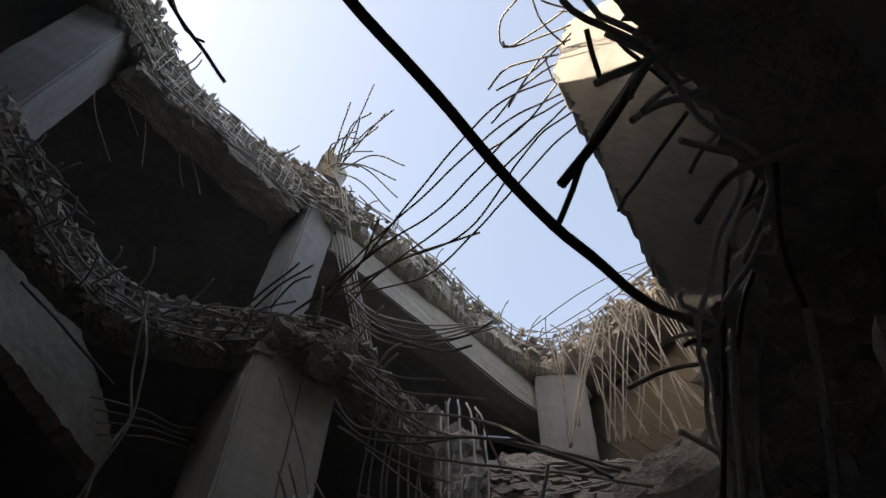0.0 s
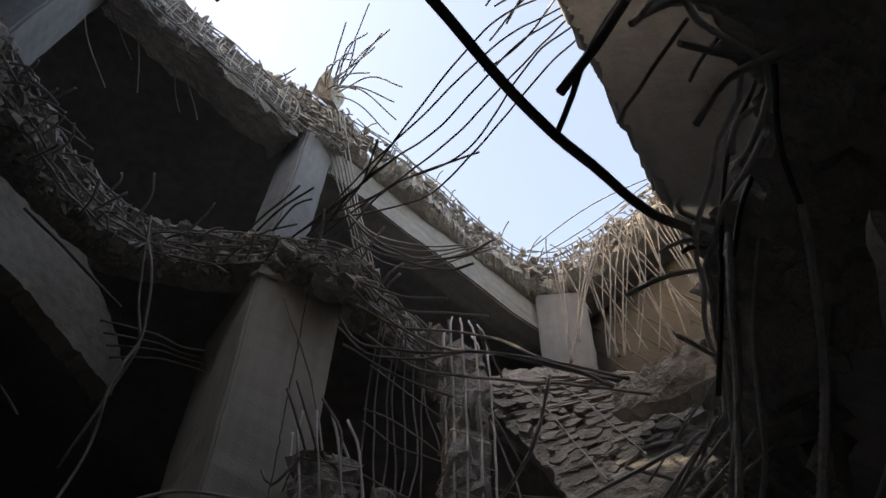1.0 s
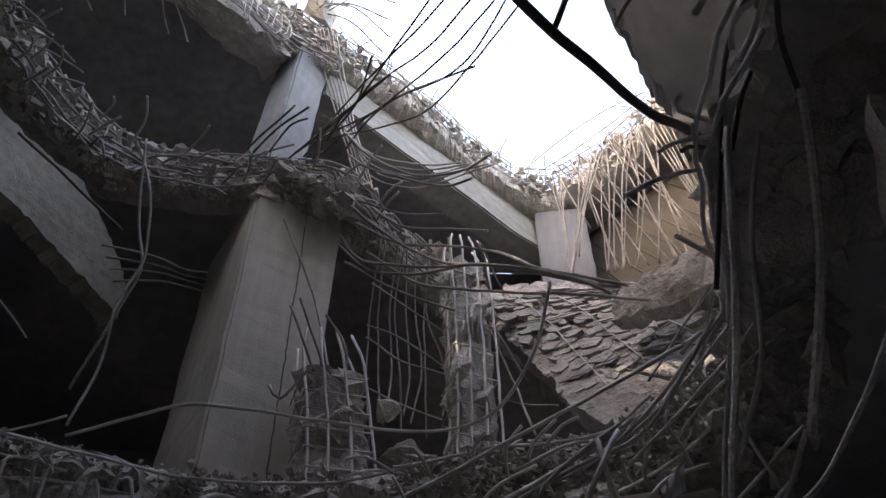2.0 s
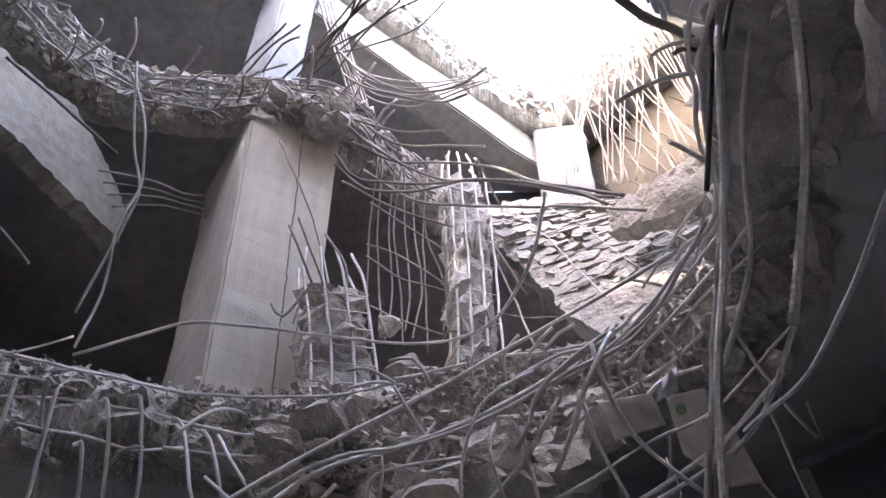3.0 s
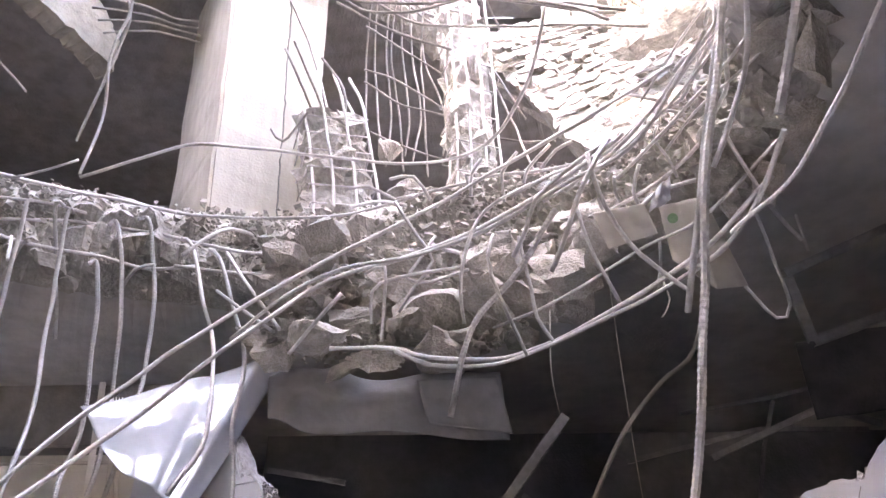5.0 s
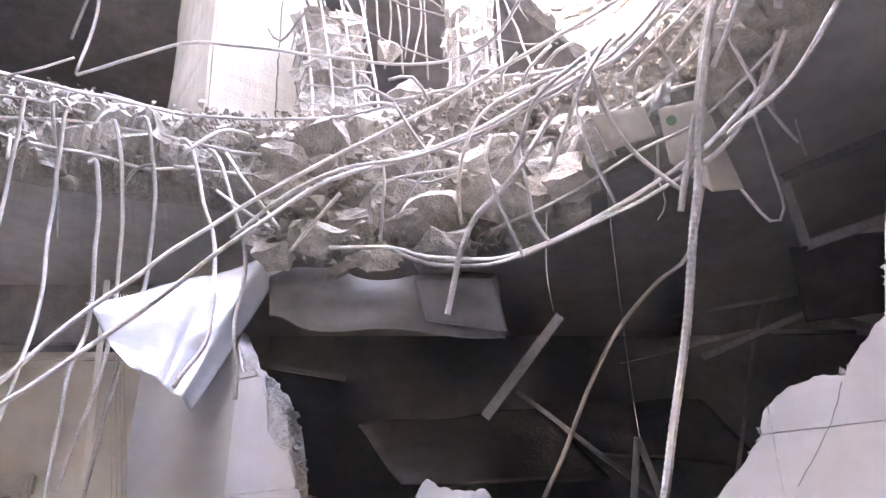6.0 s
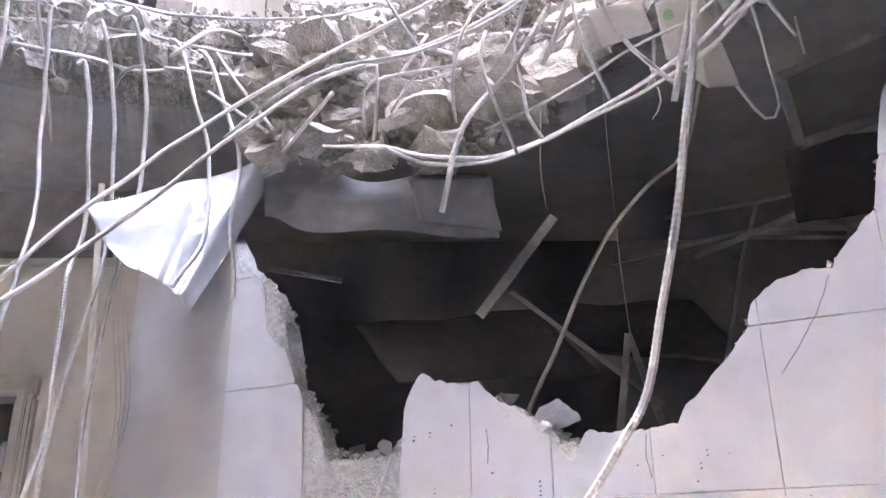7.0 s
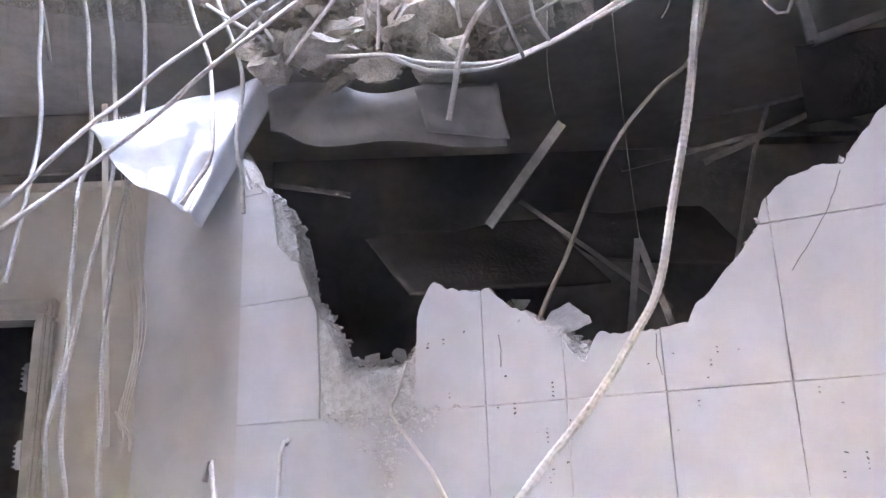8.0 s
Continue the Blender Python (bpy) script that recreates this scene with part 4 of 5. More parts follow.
rebar([(0.70, 1.29, 7.58), (0.49, 1.46, 7.56), (0.31, 1.57, 7.55), (0.27, 1.41, 7.59), (0.37, 1.25, 7.62)], 0.0072, hanging_slab)
rebar([(0.76, 1.43, 7.54), (0.55, 1.68, 7.50), (0.29, 1.85, 7.47)], 0.0072, hanging_slab)
rebar([(0.76, 1.58, 7.50), (0.49, 1.79, 7.47), (0.27, 2.07, 7.39)], 0.0072, hanging_slab)
rebar([(0.73, 1.51, 7.53), (0.56, 1.38, 7.58), (0.46, 1.21, 7.63)], 0.0072, hanging_slab)
rebar([(0.75, 1.69, 7.47), (0.51, 2.05, 7.38), (0.25, 2.26, 7.31)], 0.0072, hanging_slab)
rebar([(0.75, 1.38, 7.56), (0.37, 1.56, 7.55), (0.30, 1.53, 7.56)], 0.0072, hanging_slab)
rebar([(0.70, 1.57, 7.51), (0.36, 1.69, 7.51), (0.23, 1.85, 7.47), (0.30, 1.74, 7.50)], 0.0072, hanging_slab)
rebar([(0.78, 1.29, 7.57), (0.54, 1.24, 7.61), (0.49, 1.13, 7.64)], 0.0072, hanging_slab)
rebar([(0.76, 1.47, 7.53), (0.58, 1.60, 7.52), (0.38, 1.95, 7.42)], 0.0072, hanging_slab)
rebar([(0.76, 1.62, 7.49), (0.70, 1.77, 7.45), (0.60, 1.60, 7.52)], 0.0072, hanging_slab)

# ---- bars that stick out all along the broken edges ----
def rim_at(rim, s):
    k = s * (len(rim) - 1)
    i = int(k)
    return rim[i].lerp(rim[min(i + 1, len(rim) - 1)], k - i)


def edge_bars(parent, rim, mid, low, high, rows, spikes, radius, seed, inward=0.3, fall=0.35):
    """Long bars that follow the edge, and bent ends that stick out of it."""
    rng = random.Random(seed)
    for z in rows:
        s = rng.uniform(0, 0.08)
        while s < 0.92:
            e = min(1.0, s + rng.uniform(0.16, 0.4))
            pts = []
            for k in range(6):
                p = rim_at(rim, s + (e - s) * k / 5)
                out = (p - mid).normalized()
                push = rng.uniform(0.03, 0.08)
                pts.append((p.x - out.x * push, p.y - out.y * push, z + rng.uniform(-0.02, 0.02)))
            rebar(pts, radius, parent)
            s = e - rng.uniform(0, 0.1)
    for _ in range(spikes):
        p = rim_at(rim, rng.random())
        out = (p - mid).normalized()
        side = Vector((-out.y, out.x, 0)) * rng.uniform(-0.8, 0.8)
        z = rng.uniform(low, high)
        l = rng.uniform(0.4, 1.0) * inward
        f = rng.uniform(-0.35, 1.0) * fall
        a = p + out * 0.06
        b = p - out * l * 0.5 + side * l * 0.45
        c = p - out * l * rng.uniform(0.6, 1.1) + side * l
        rebar([(a.x, a.y, z), (b.x, b.y, z - f * 0.4 + rng.uniform(-0.015, 0.025)), (c.x, c.y, z - f)], radius * rng.uniform(0.85, 1.1), parent)


def stretch(rim, test):
    """The run of a rim where test holds, in order."""
    keep = [test(p) for p in rim]
    start = next(i for i in range(len(rim)) if keep[i] and not keep[i - 1])
    return [rim[(start + k) % len(rim)] for k in range(sum(keep))]


near_left = stretch(rim_second, lambda p: p.x < -0.4 and p.y > 1.7)
edge_bars(slab_second, near_left, mid_second, 6.08, 6.42, (6.1, 6.18, 6.27, 6.36, 6.42), 50, 0.0085, 3, 0.42, 0.3)
edge_bars(slab_second, stretch(rim_second, lambda p: -0.6 < p.x < 0.6 and p.y > 3), mid_second, 6.0, 6.42, (6.05, 6.15, 6.25, 6.35), 26, 0.0085, 4, 0.3, 0.35)
near_roof = stretch(rim_roof, lambda p: p.x < -0.9 and p.y > 1.2)
edge_bars(slab_roof, near_roof, mid_roof, 8.5, 9.0, (8.3, 8.38, 8.46, 8.54, 8.62, 8.7, 8.78, 8.86), 70, 0.007, 5, 0.22, 0.1)
edge_bars(slab_roof, stretch(rim_roof, lambda p: p.x > -1.0 and p.y > 3.0), mid_roof, 8.75, 9.05, (8.72, 8.82, 8.93, 9.0), 60, 0.0065, 6, 0.22, 0.0)
front = stretch(rim_first, lambda p: p.y > 1.9)
edge_bars(slab_first, front, mid_first, 3.42, 3.9, (3.52, 3.8), 34, 0.0075, 7, 0.35, 0.3)
edge_bars(slab_first, stretch(rim_first, lambda p: p.x > 0.2 and p.y < 2.2), mid_first, 3.46, 3.86, (3.56, 3.74), 14, 0.008, 8, 0.25, 0.15)

# ---- rubble ----


def chunk(x, y, z, size, seed, stretch_by=(1, 1, 0.75), label="", group="rubble on the slab edges"):
    rng = random.Random(seed)
    ob = new("concrete_chunk", CHUNKS[seed % len(CHUNKS)])
    ob.matrix_world = pose(x, y, z, rng.uniform(-30, 30), rng.uniform(-30, 30), rng.uniform(0, 360)) @ Matrix.Diagonal((size * stretch_by[0] * 1.3, size * stretch_by[1] * 1.3, size * stretch_by[2] * 1.3, 1))
    return tagged(ob, label, "rubble", group)


def heap(name, lumps, label):
    """Lumps too many to pick apart, joined: (x, y, z, size, seed) each."""
    verts, faces = [], []
    for x, y, z, size, seed in lumps:
        me = CHUNKS[seed % len(CHUNKS)]
        pick = random.Random(seed)
        m = pose(x, y, z, pick.uniform(-40, 40), pick.uniform(-40, 40), pick.uniform(0, 360)) @ Matrix.Diagonal((size * 1.3, size * 1.3, size * pick.uniform(0.7, 1.1), 1))
        k = len(verts)
        verts += [tuple(m @ v.co) for v in me.vertices]
        faces += [tuple(k + i for i in f.vertices) for f in me.polygons]
    me = bpy.data.meshes.new(name)
    me.from_pydata(verts, [], faces)
    me.materials.append(CHUNK)
    return tagged(new(name, me), label, "rubble", kind="stuff")


HUNG = "large lump of broken concrete caught in bent reinforcement"
for i, (x, y, z, s) in enumerate([(-0.38, 2.66, 3.02, 0.27), (-0.17, 2.7, 2.95, 0.17), (0.05, 2.66, 2.96, 0.18), (-0.53, 2.75, 3.0, 0.15), (-0.23, 2.72, 3.15, 0.22), (0.03, 2.66, 3.11, 0.2), (0.21, 2.6, 3.1, 0.19),
                                  (0.35, 2.55, 3.12, 0.2), (0.47, 2.5, 3.15, 0.18), (0.56, 2.42, 3.22, 0.15), (-0.6, 2.85, 3.1, 0.16), (-0.05, 2.76, 3.26, 0.24), (-0.42, 2.8, 3.22, 0.2), (0.25, 2.68, 3.3, 0.2),
                                  (0.12, 2.6, 2.98, 0.12), (-0.3, 2.7, 2.92, 0.1), (-0.08, 2.6, 3.05, 0.1)]):
    chunk(x, y, z, s, i + 3, label=HUNG)
hung = random.Random(21)
for i in range(80):
    x = hung.uniform(-0.6, 0.6)
    low = 2.98 + 0.5 * max(0, x - 0.05) ** 1.5 + 0.6 * max(0, -0.45 - x)
    chunk(x, hung.uniform(2.62, 2.84) - 0.25 * max(0, x - 0.2), hung.uniform(low, 3.5), hung.choice((0.06, 0.07, 0.08, 0.1, 0.13, 0.18)), 500 + i, label=HUNG)
chunk(0.97, 1.56, 3.22, 0.15, 31, (0.7, 0.8, 1.5), HUNG)
chunk(1.11, 1.26, 3.52, 0.3, 33, (1, 1, 1.0), HUNG)
for i in range(30):
    y = hung.uniform(0.7, 2.5)
    chunk(hung.uniform(0.88, 1.12) + (0.12 if y > 1.6 else 0), y, 3.5 + hung.uniform(-0.04, 0.03), hung.uniform(0.07, 0.2), 560 + i, label="spalled lump clinging under the broken slab")
chunk(0.88, 0.9, 3.08, 0.22, 35, (1, 1, 1.2), HUNG)
chunk(1.12, 1.92, 4.42, 0.2, 38, (0.9, 0.9, 1.0), "square dark lump hanging under the slab piece")
chunk(-0.2, 3.45, 4.5, 0.17, 39, (1, 0.8, 1), "rubble lump lodged in a hanging bar cage")
chunk(-0.12, 3.5, 4.28, 0.18, 40, (1, 1, 0.9), "rubble lump lodged in a hanging bar cage")
chunk(*(-1.12, 3.27, 8.97), 0.3, 41, (0.8, 0.8, 1.2), "broken column head lump on the roof edge")
chunk(*(-1.32, 3.39, 8.88), 0.26, 42, (1, 0.8, 1), "broken column head lump on the roof edge")
rng = random.Random(11)
lumps = []
for i in range(170):
    p = rim_at(front, rng.random())
    out = (p - mid_first).normalized()
    o = rng.uniform(-0.04, 0.5)
    z = 3.84 + 0.14 * min(1.0, (o - 0.05) / 0.3) + rng.uniform(-0.03, 0.02) if o > 0.12 else rng.uniform(3.38, 3.9)
    lift = 0.14 * math.exp(-((p.x - 0.1) / 0.5) ** 2) if o > 0.12 else 0
    s = rng.choice((0.035, 0.045, 0.055, 0.065, 0.08, 0.11))
    lumps.append((p.x + out.x * o, p.y + out.y * o, z + lift * rng.random() + s * 0.1, s, 50 + i))
heap("rubble", lumps, "angular grey lumps of broken concrete heaped on the slab edge")
lumps = []
for i in range(130):
    p = rim_at(near_left, rng.random())
    out = (p - mid_second).normalized()
    o = rng.uniform(-0.02, 0.1)
    lumps.append((p.x + out.x * o, p.y + out.y * o, rng.uniform(6.08, 6.44), rng.uniform(0.05, 0.15), 200 + i))
for i in range(60):
    p = rim_at(stretch(rim_second, lambda q: -0.7 < q.x < 0.6 and q.y > 3), rng.random())
    out = (p - mid_second).normalized()
    lumps.append((p.x + out.x * 0.02, p.y + out.y * 0.02, rng.uniform(5.95, 6.42), rng.uniform(0.06, 0.2), 300 + i))
for i in range(24):
    lumps.append((-0.98 + rng.uniform(-0.1, 0.5), 3.2 + rng.uniform(-0.08, 0.2), rng.uniform(5.98, 6.2), rng.uniform(0.07, 0.17), 900 + i))
heap("rubble", lumps, "broken concrete lumps in the torn edge of the upper slab")
lumps = []
for i in range(110):
    p = rim_at(stretch(rim_roof, lambda q: q.y > 1.3), rng.random())
    out = (p - mid_roof).normalized()
    o = rng.uniform(0.0, 0.14)
    lumps.append((p.x + out.x * o, p.y + out.y * o, 8.93 + rng.uniform(-0.02, 0.03), rng.choice((0.04, 0.05, 0.06, 0.08, 0.12)), 400 + i))
heap("rubble", lumps, "small lumps of broken concrete along the roof edge")


def gravel(name, spots, label):
    """Many small broken bits, each an uneven six-sided block, as one mesh."""
    verts, faces = [], []
    base = [(x, y, z) for x in (-1, 1) for y in (-1, 1) for z in (-1, 1)]
    sides = ((0, 1, 3, 2), (4, 6, 7, 5), (0, 4, 5, 1), (2, 3, 7, 6), (0, 2, 6, 4), (1, 5, 7, 3))
    for x, y, z, s in spots:
        k = len(verts)
        turn = Euler((rng.gauss(0, 0.35), rng.gauss(0, 0.35), rng.uniform(0, 6))).to_matrix()
        long, flat_by = rng.uniform(0.7, 1.3), rng.uniform(0.35, 0.8)
        for a, b, c in base:
            q = turn @ Vector((a * s * long * rng.uniform(0.15, 1.0), b * s * rng.uniform(0.15, 1.0), c * s * flat_by * rng.uniform(0.3, 0.9)))
            verts.append((x + q.x, y + q.y, z + q.z))
        faces += [tuple(k + i for i in f) for f in sides]
    me = bpy.data.meshes.new(name)
    me.from_pydata(verts, [], faces)
    me.materials.append(CHUNK)
    return tagged(new(name, me), label, "rubble", kind="stuff")


spots = []
for i in range(10000):
    p = rim_at(front, rng.random())
    out = (p - mid_first).normalized()
    o = rng.uniform(0.05, 0.7) if i % 2 else rng.uniform(-0.03, 0.12)
    spots.append((p.x + out.x * o, p.y + out.y * o, 3.87 + 0.135 * min(1.0, max(0.0, o / 0.36)) + rng.uniform(-0.025, 0.008) + (rng.uniform(-0.36, 0) if o < 0.12 else 0), rng.choice((0.006, 0.008, 0.011, 0.014, 0.019, 0.026))))
for i in range(1300):
    x = rng.uniform(-0.6, 0.62)
    low = 2.98 + 0.5 * max(0, x - 0.05) ** 1.5 + 0.6 * max(0, -0.45 - x)
    spots.append((x, rng.uniform(2.64, 2.84) - 0.25 * max(0, x - 0.2), rng.uniform(low, 3.5), rng.choice((0.007, 0.01, 0.014, 0.018, 0.025))))
gravel("rubble", spots, "small concrete rubble and dust strewn along the slab edge")
spots = []
for i in range(1700):
    p = rim_at(near_left + near_left[::-1], rng.random())
    out = (p - mid_second).normalized()
    o = rng.uniform(-0.05, 0.12)
    spots.append((p.x + out.x * o, p.y + out.y * o, rng.uniform(6.06, 6.45), rng.choice((0.012, 0.018, 0.025, 0.04, 0.055))))
gravel("rubble", spots, "crumbled concrete bits between the bars of the upper slab")

spots = []
for i in range(2600):
    p = rim_at(near_roof, rng.random()) if i % 3 else rim_at(stretch(rim_roof, lambda q: q.x > -1.2 and q.y > 3.0), rng.random())
    out = (p - mid_roof).normalized()
    o = rng.uniform(-0.06, 0.12)
    spots.append((p.x + out.x * o, p.y + out.y * o, rng.uniform(8.35 if i % 3 else 8.6, 8.97), rng.choice((0.012, 0.018, 0.026, 0.038, 0.05))))
gravel("rubble", spots, "crumbled concrete bits clinging to the bars of the roof edge")

# flaking crust and mesh on the fallen slab
C = [Vector(c) for c in ((0.46, 4.12, 6.05), (0.84, 3.38, 4.5), (1.62, 2.86, 4.75), (1.3, 3.34, 5.35))]
NORMAL = (C[1] - C[0]).cross(C[3] - C[0]).normalized()
if NORMAL.y > 0:
    NORMAL = -NORMAL


def on_fallen(a, b, lift=0.1):
    return C[0].lerp(C[1], a).lerp(C[3].lerp(C[2], a), b) + NORMAL * lift


def flakes(name, label, rows=16, cols=12):
    """Curling scales of screed, row over row, between the bars of the mesh below."""
    verts, faces = [], []
    for r in range(rows):
        for c in range(cols):
            if rng.random() < 0.1:
                continue
            a, b = (r + rng.uniform(-0.4, 0.4)) / rows, (c + 0.5 * (r % 2) + rng.uniform(-0.4, 0.4)) / cols
            da, db = rng.uniform(0.35, 0.95) / rows, rng.uniform(0.4, 1.05) / cols
            up0, up1, th = rng.uniform(0.1, 0.108), rng.uniform(0.108, 0.126), rng.uniform(0.025, 0.04)
            ring = []
            for k in range(7):
                w = 2 * math.pi * (k + rng.uniform(-0.25, 0.25)) / 7
                x, y = math.cos(w) * rng.uniform(0.6, 1.2), math.sin(w) * rng.uniform(0.6, 1.2)
                ring.append((a + x * da, b + y * db, up0 + (up1 - up0) * (0.5 + 0.5 * x)))
            k0 = len(verts)
            verts += [on_fallen(*p) for p in ring] + [on_fallen(p[0], p[1], p[2] - th) for p in ring]
            faces.append(tuple(k0 + k for k in range(7)))
            faces.append(tuple(k0 + 13 - k for k in range(7)))
            faces += [(k0 + k, k0 + 7 + k, k0 + 7 + (k + 1) % 7, k0 + (k + 1) % 7) for k in range(7)]
    me = bpy.data.meshes.new(name)
    me.from_pydata([tuple(q) for q in verts], [], faces)
    me.materials.append(BROKEN)
    return tagged(new(name, me), label, "rubble", kind="stuff")


flakes("screed_flakes", "flaking scales of broken screed on the fallen slab")
for k in range(4):
    a = (k + 0.5) / 4 + rng.uniform(-0.04, 0.04)
    rebar([on_fallen(a, -0.05, 0.125), on_fallen(a + 0.02, 0.3, 0.13), on_fallen(a - 0.02, 0.7, 0.125), on_fallen(a, 1.05, 0.13)], 0.0045, fallen_slab)
    rebar([on_fallen(-0.05, a, 0.13), on_fallen(0.4, a + 0.03, 0.14), on_fallen(0.8, a, 0.13), on_fallen(1.06, a - 0.02, 0.15)], 0.0045, fallen_slab)


# ---- broken posts ----
def broken_post(name, foot, top, wide, deep, label, seed):
    """A stump of a column, its cover broken off, with bars and hoops on its faces."""
    foot, top = Vector(foot), Vector(top)
    up = (top - foot).normalized()
    u = Vector((0.9, 0.3, 0))
    u = (u - up * u.dot(up)).normalized()
    v = up.cross(u)
    holder = new(name)
    holder.location = foot
    bm = bmesh.new()
    rows, sides = 22, 20
    prev = None
    for i in range(rows + 1):
        c = foot.lerp(top, i / rows)
        k = 1.0 if i < rows else 0.55
        ring = []
        for j in range(sides):
            a = 2 * math.pi * j / sides
            r = 1 / max(abs(math.cos(a)), abs(math.sin(a)))
            q = c + (u * math.cos(a) * wide / 2 + v * math.sin(a) * deep / 2) * r * k
            q += noise.noise_vector(q * 9 + Vector((seed, 0, 0))) * 0.06 + noise.noise_vector(q * 22) * 0.045
            ring.append(bm.verts.new(q - foot))
        if prev:
            for j in range(sides):
                bm.faces.new((prev[j], prev[(j + 1) % sides], ring[(j + 1) % sides], ring[j]))
        prev = ring
    bm.faces.new(prev)
    part("core", bm, BROKEN, holder)
    for x, y in ((-0.5, -0.5), (-0.2, -0.55), (0.15, -0.55), (0.5, -0.5), (0.5, 0.0), (-0.5, 0.1)):
        a = u * x * wide * 1.04 + v * y * deep * 1.04
        b = top - foot + a
        rebar([a, a + (top - foot) * 0.5 + u * 0.015, b, b + up * 0.25 - u * 0.06 * x + v * 0.05], 0.008, holder)
    for i in range(1, 8):
        c = (top - foot) * (i / 8)
        ring = [c + u * x * wide * 1.08 + v * y * deep * 1.1 for x, y in ((-0.5, -0.5), (0.5, -0.5), (0.5, 0.5), (-0.5, 0.5), (-0.5, -0.5))]
        bm = bmesh.new()
        tube(bm, [q for a, b in zip(ring, ring[1:]) for q in (a, a.lerp(b, 0.5))] + [ring[-1]], 0.005)
        part("hoop", bm, STEEL, holder)
    return tagged(holder, label, "broken post")


broken_post("broken_post", (-0.4, 3.3, 3.75), (-0.53, 3.3, 4.62), 0.3, 0.26, "stump of a concrete post with bare bars and hoops", 1)
broken_post("broken_post", (0.24, 3.6, 4.2), (0.2, 3.66, 5.95), 0.24, 0.2, "spalled concrete post with bars showing", 2)
# broken beam end under the second floor
plate("broken_beam", [(-2.6, 2.35, 5.79), (-2.357, 2.754, 5.83), (-2.219, 3.041, 5.9), (-2.086, 3.265, 5.766), (-1.979, 3.436, 5.6), (-1.905, 3.545, 5.439), (-1.886, 3.526, 5.177), (-1.938, 3.438, 5.229), (-2.262, 2.827, 5.282), (-2.7, 2.06, 5.33)],
      0.13, BEAMGREY, "broken concrete beam end hanging under the upper floor", step=0.03, flake=0.006)
rng_beam = random.Random(71)
for i in range(14):
    k = rng_beam.random()
    q = Vector((-2.13, 3.27, 5.72)).lerp(Vector((-1.93, 3.5, 5.2)), k)
    chunk(q.x + rng_beam.uniform(-0.02, 0.03), q.y + rng_beam.uniform(-0.02, 0.05), q.z, rng_beam.uniform(0.04, 0.1), 700 + i, label="crumbled concrete clinging to the broken beam end", group="crumbs of the broken beam")

# ---- room: fallen sheets, panels and ceiling channels ----
def patch(name, corners, mat, label, category, bulge=0.0, ripple=0.02, thick=0.004, n=22, curl=None):
    """A bent sheet between four corners (a, b along the top; d, c below), with folds."""
    a, b, c, d = (Vector(q) for q in corners)
    nor = (b - a).cross(d - a).normalized()
    if nor.y > 0:
        nor = -nor
    bm = bmesh.new()
    layers = []
    for side in (0, 1):
        grid = []
        for i in range(n + 1):
            row = []
            for j in range(n + 1):
                s, t = j / n, i / n
                q = a.lerp(b, s).lerp(d.lerp(c, s), t)
                h = bulge * math.sin(math.pi * s) * math.sin(math.pi * t) + ripple * noise.noise(Vector((s * 3.1, t * 2.3, len(name))))
                if curl:
                    h += curl(s, t)
                row.append(bm.verts.new(q + nor * (h - side * thick)))
            grid.append(row)
        layers.append(grid)
    for side, grid in enumerate(layers):
        for i in range(n):
            for j in range(n):
                f = (grid[i][j], grid[i][j + 1], grid[i + 1][j + 1], grid[i + 1][j])
                bm.faces.new(f if side else f[::-1]).smooth = True
    for k in range(n):
        for p, q in (((0, k), (0, k + 1)), ((n, k), (n, k + 1)), ((k, 0), (k + 1, 0)), ((k, n), (k + 1, n))):
            bm.faces.new((layers[0][p[0]][p[1]], layers[0][q[0]][q[1]], layers[1][q[0]][q[1]], layers[1][p[0]][p[1]]))
    bmesh.ops.recalc_face_normals(bm, faces=bm.faces)
    return tagged(part(name, bm, mat), label, category)


patch("metal_sheet", [(-1.246, 2.848, 2.848), (-0.61, 3.30, 3.262), (-0.804, 2.847, 2.457), (-1.066, 2.812, 2.617)], SHEET, "glossy white sheet metal, dented and folded over the wall", "sheet metal", 0.02, 0.03, 0.003, 44,
      lambda s, t: -0.035 * max(0, s - 0.84) / 0.16 + 0.02 * math.exp(-((s - 0.84) / 0.07) ** 2) + 0.022 * math.exp(-((s - 0.7) ** 2 + (t - 0.6) ** 2) / 0.004) - 0.008 * math.exp(-((s - 0.58) / 0.03) ** 2))
patch("hanging_panel", [(-0.6, 2.94, 3.0), (0.268, 2.922, 3.0), (0.29, 2.897, 2.73), (-0.563, 2.861, 2.77)], PANEL, "rumpled grey ceiling panel hanging behind the wall", "panel", 0.02, 0.04, 0.004, 40,
      lambda s, t: 0.05 * math.sin(9 * s + 2.5 * t) * math.exp(-3.5 * s) + 0.03 * math.exp(-((s + 0.25 * t - 0.3) / 0.05) ** 2))
patch("hanging_panel", [(-0.04, 2.72, 2.88), (0.24, 2.74, 2.9), (0.29, 2.77, 2.7), (0.0, 2.77, 2.74)], PANEL, "pale panel offcut hanging below the slab edge", "panel", 0.0, 0.02)
board = patch("folded_carton", [(0.733, 2.164, 3.212), (0.849, 2.142, 3.227), (0.881, 2.223, 2.942), (0.761, 2.212, 3.039)], WOOD, "folded pale carton board caught among bars", "carton", 0.0, 0.006)
side_flap = patch("flap", [(0.849, 2.142, 3.227), (0.897, 2.19, 3.24), (0.995, 2.26, 2.975), (0.881, 2.223, 2.942)], WOOD, "", "", 0.0, 0.006)
side_flap.parent = board
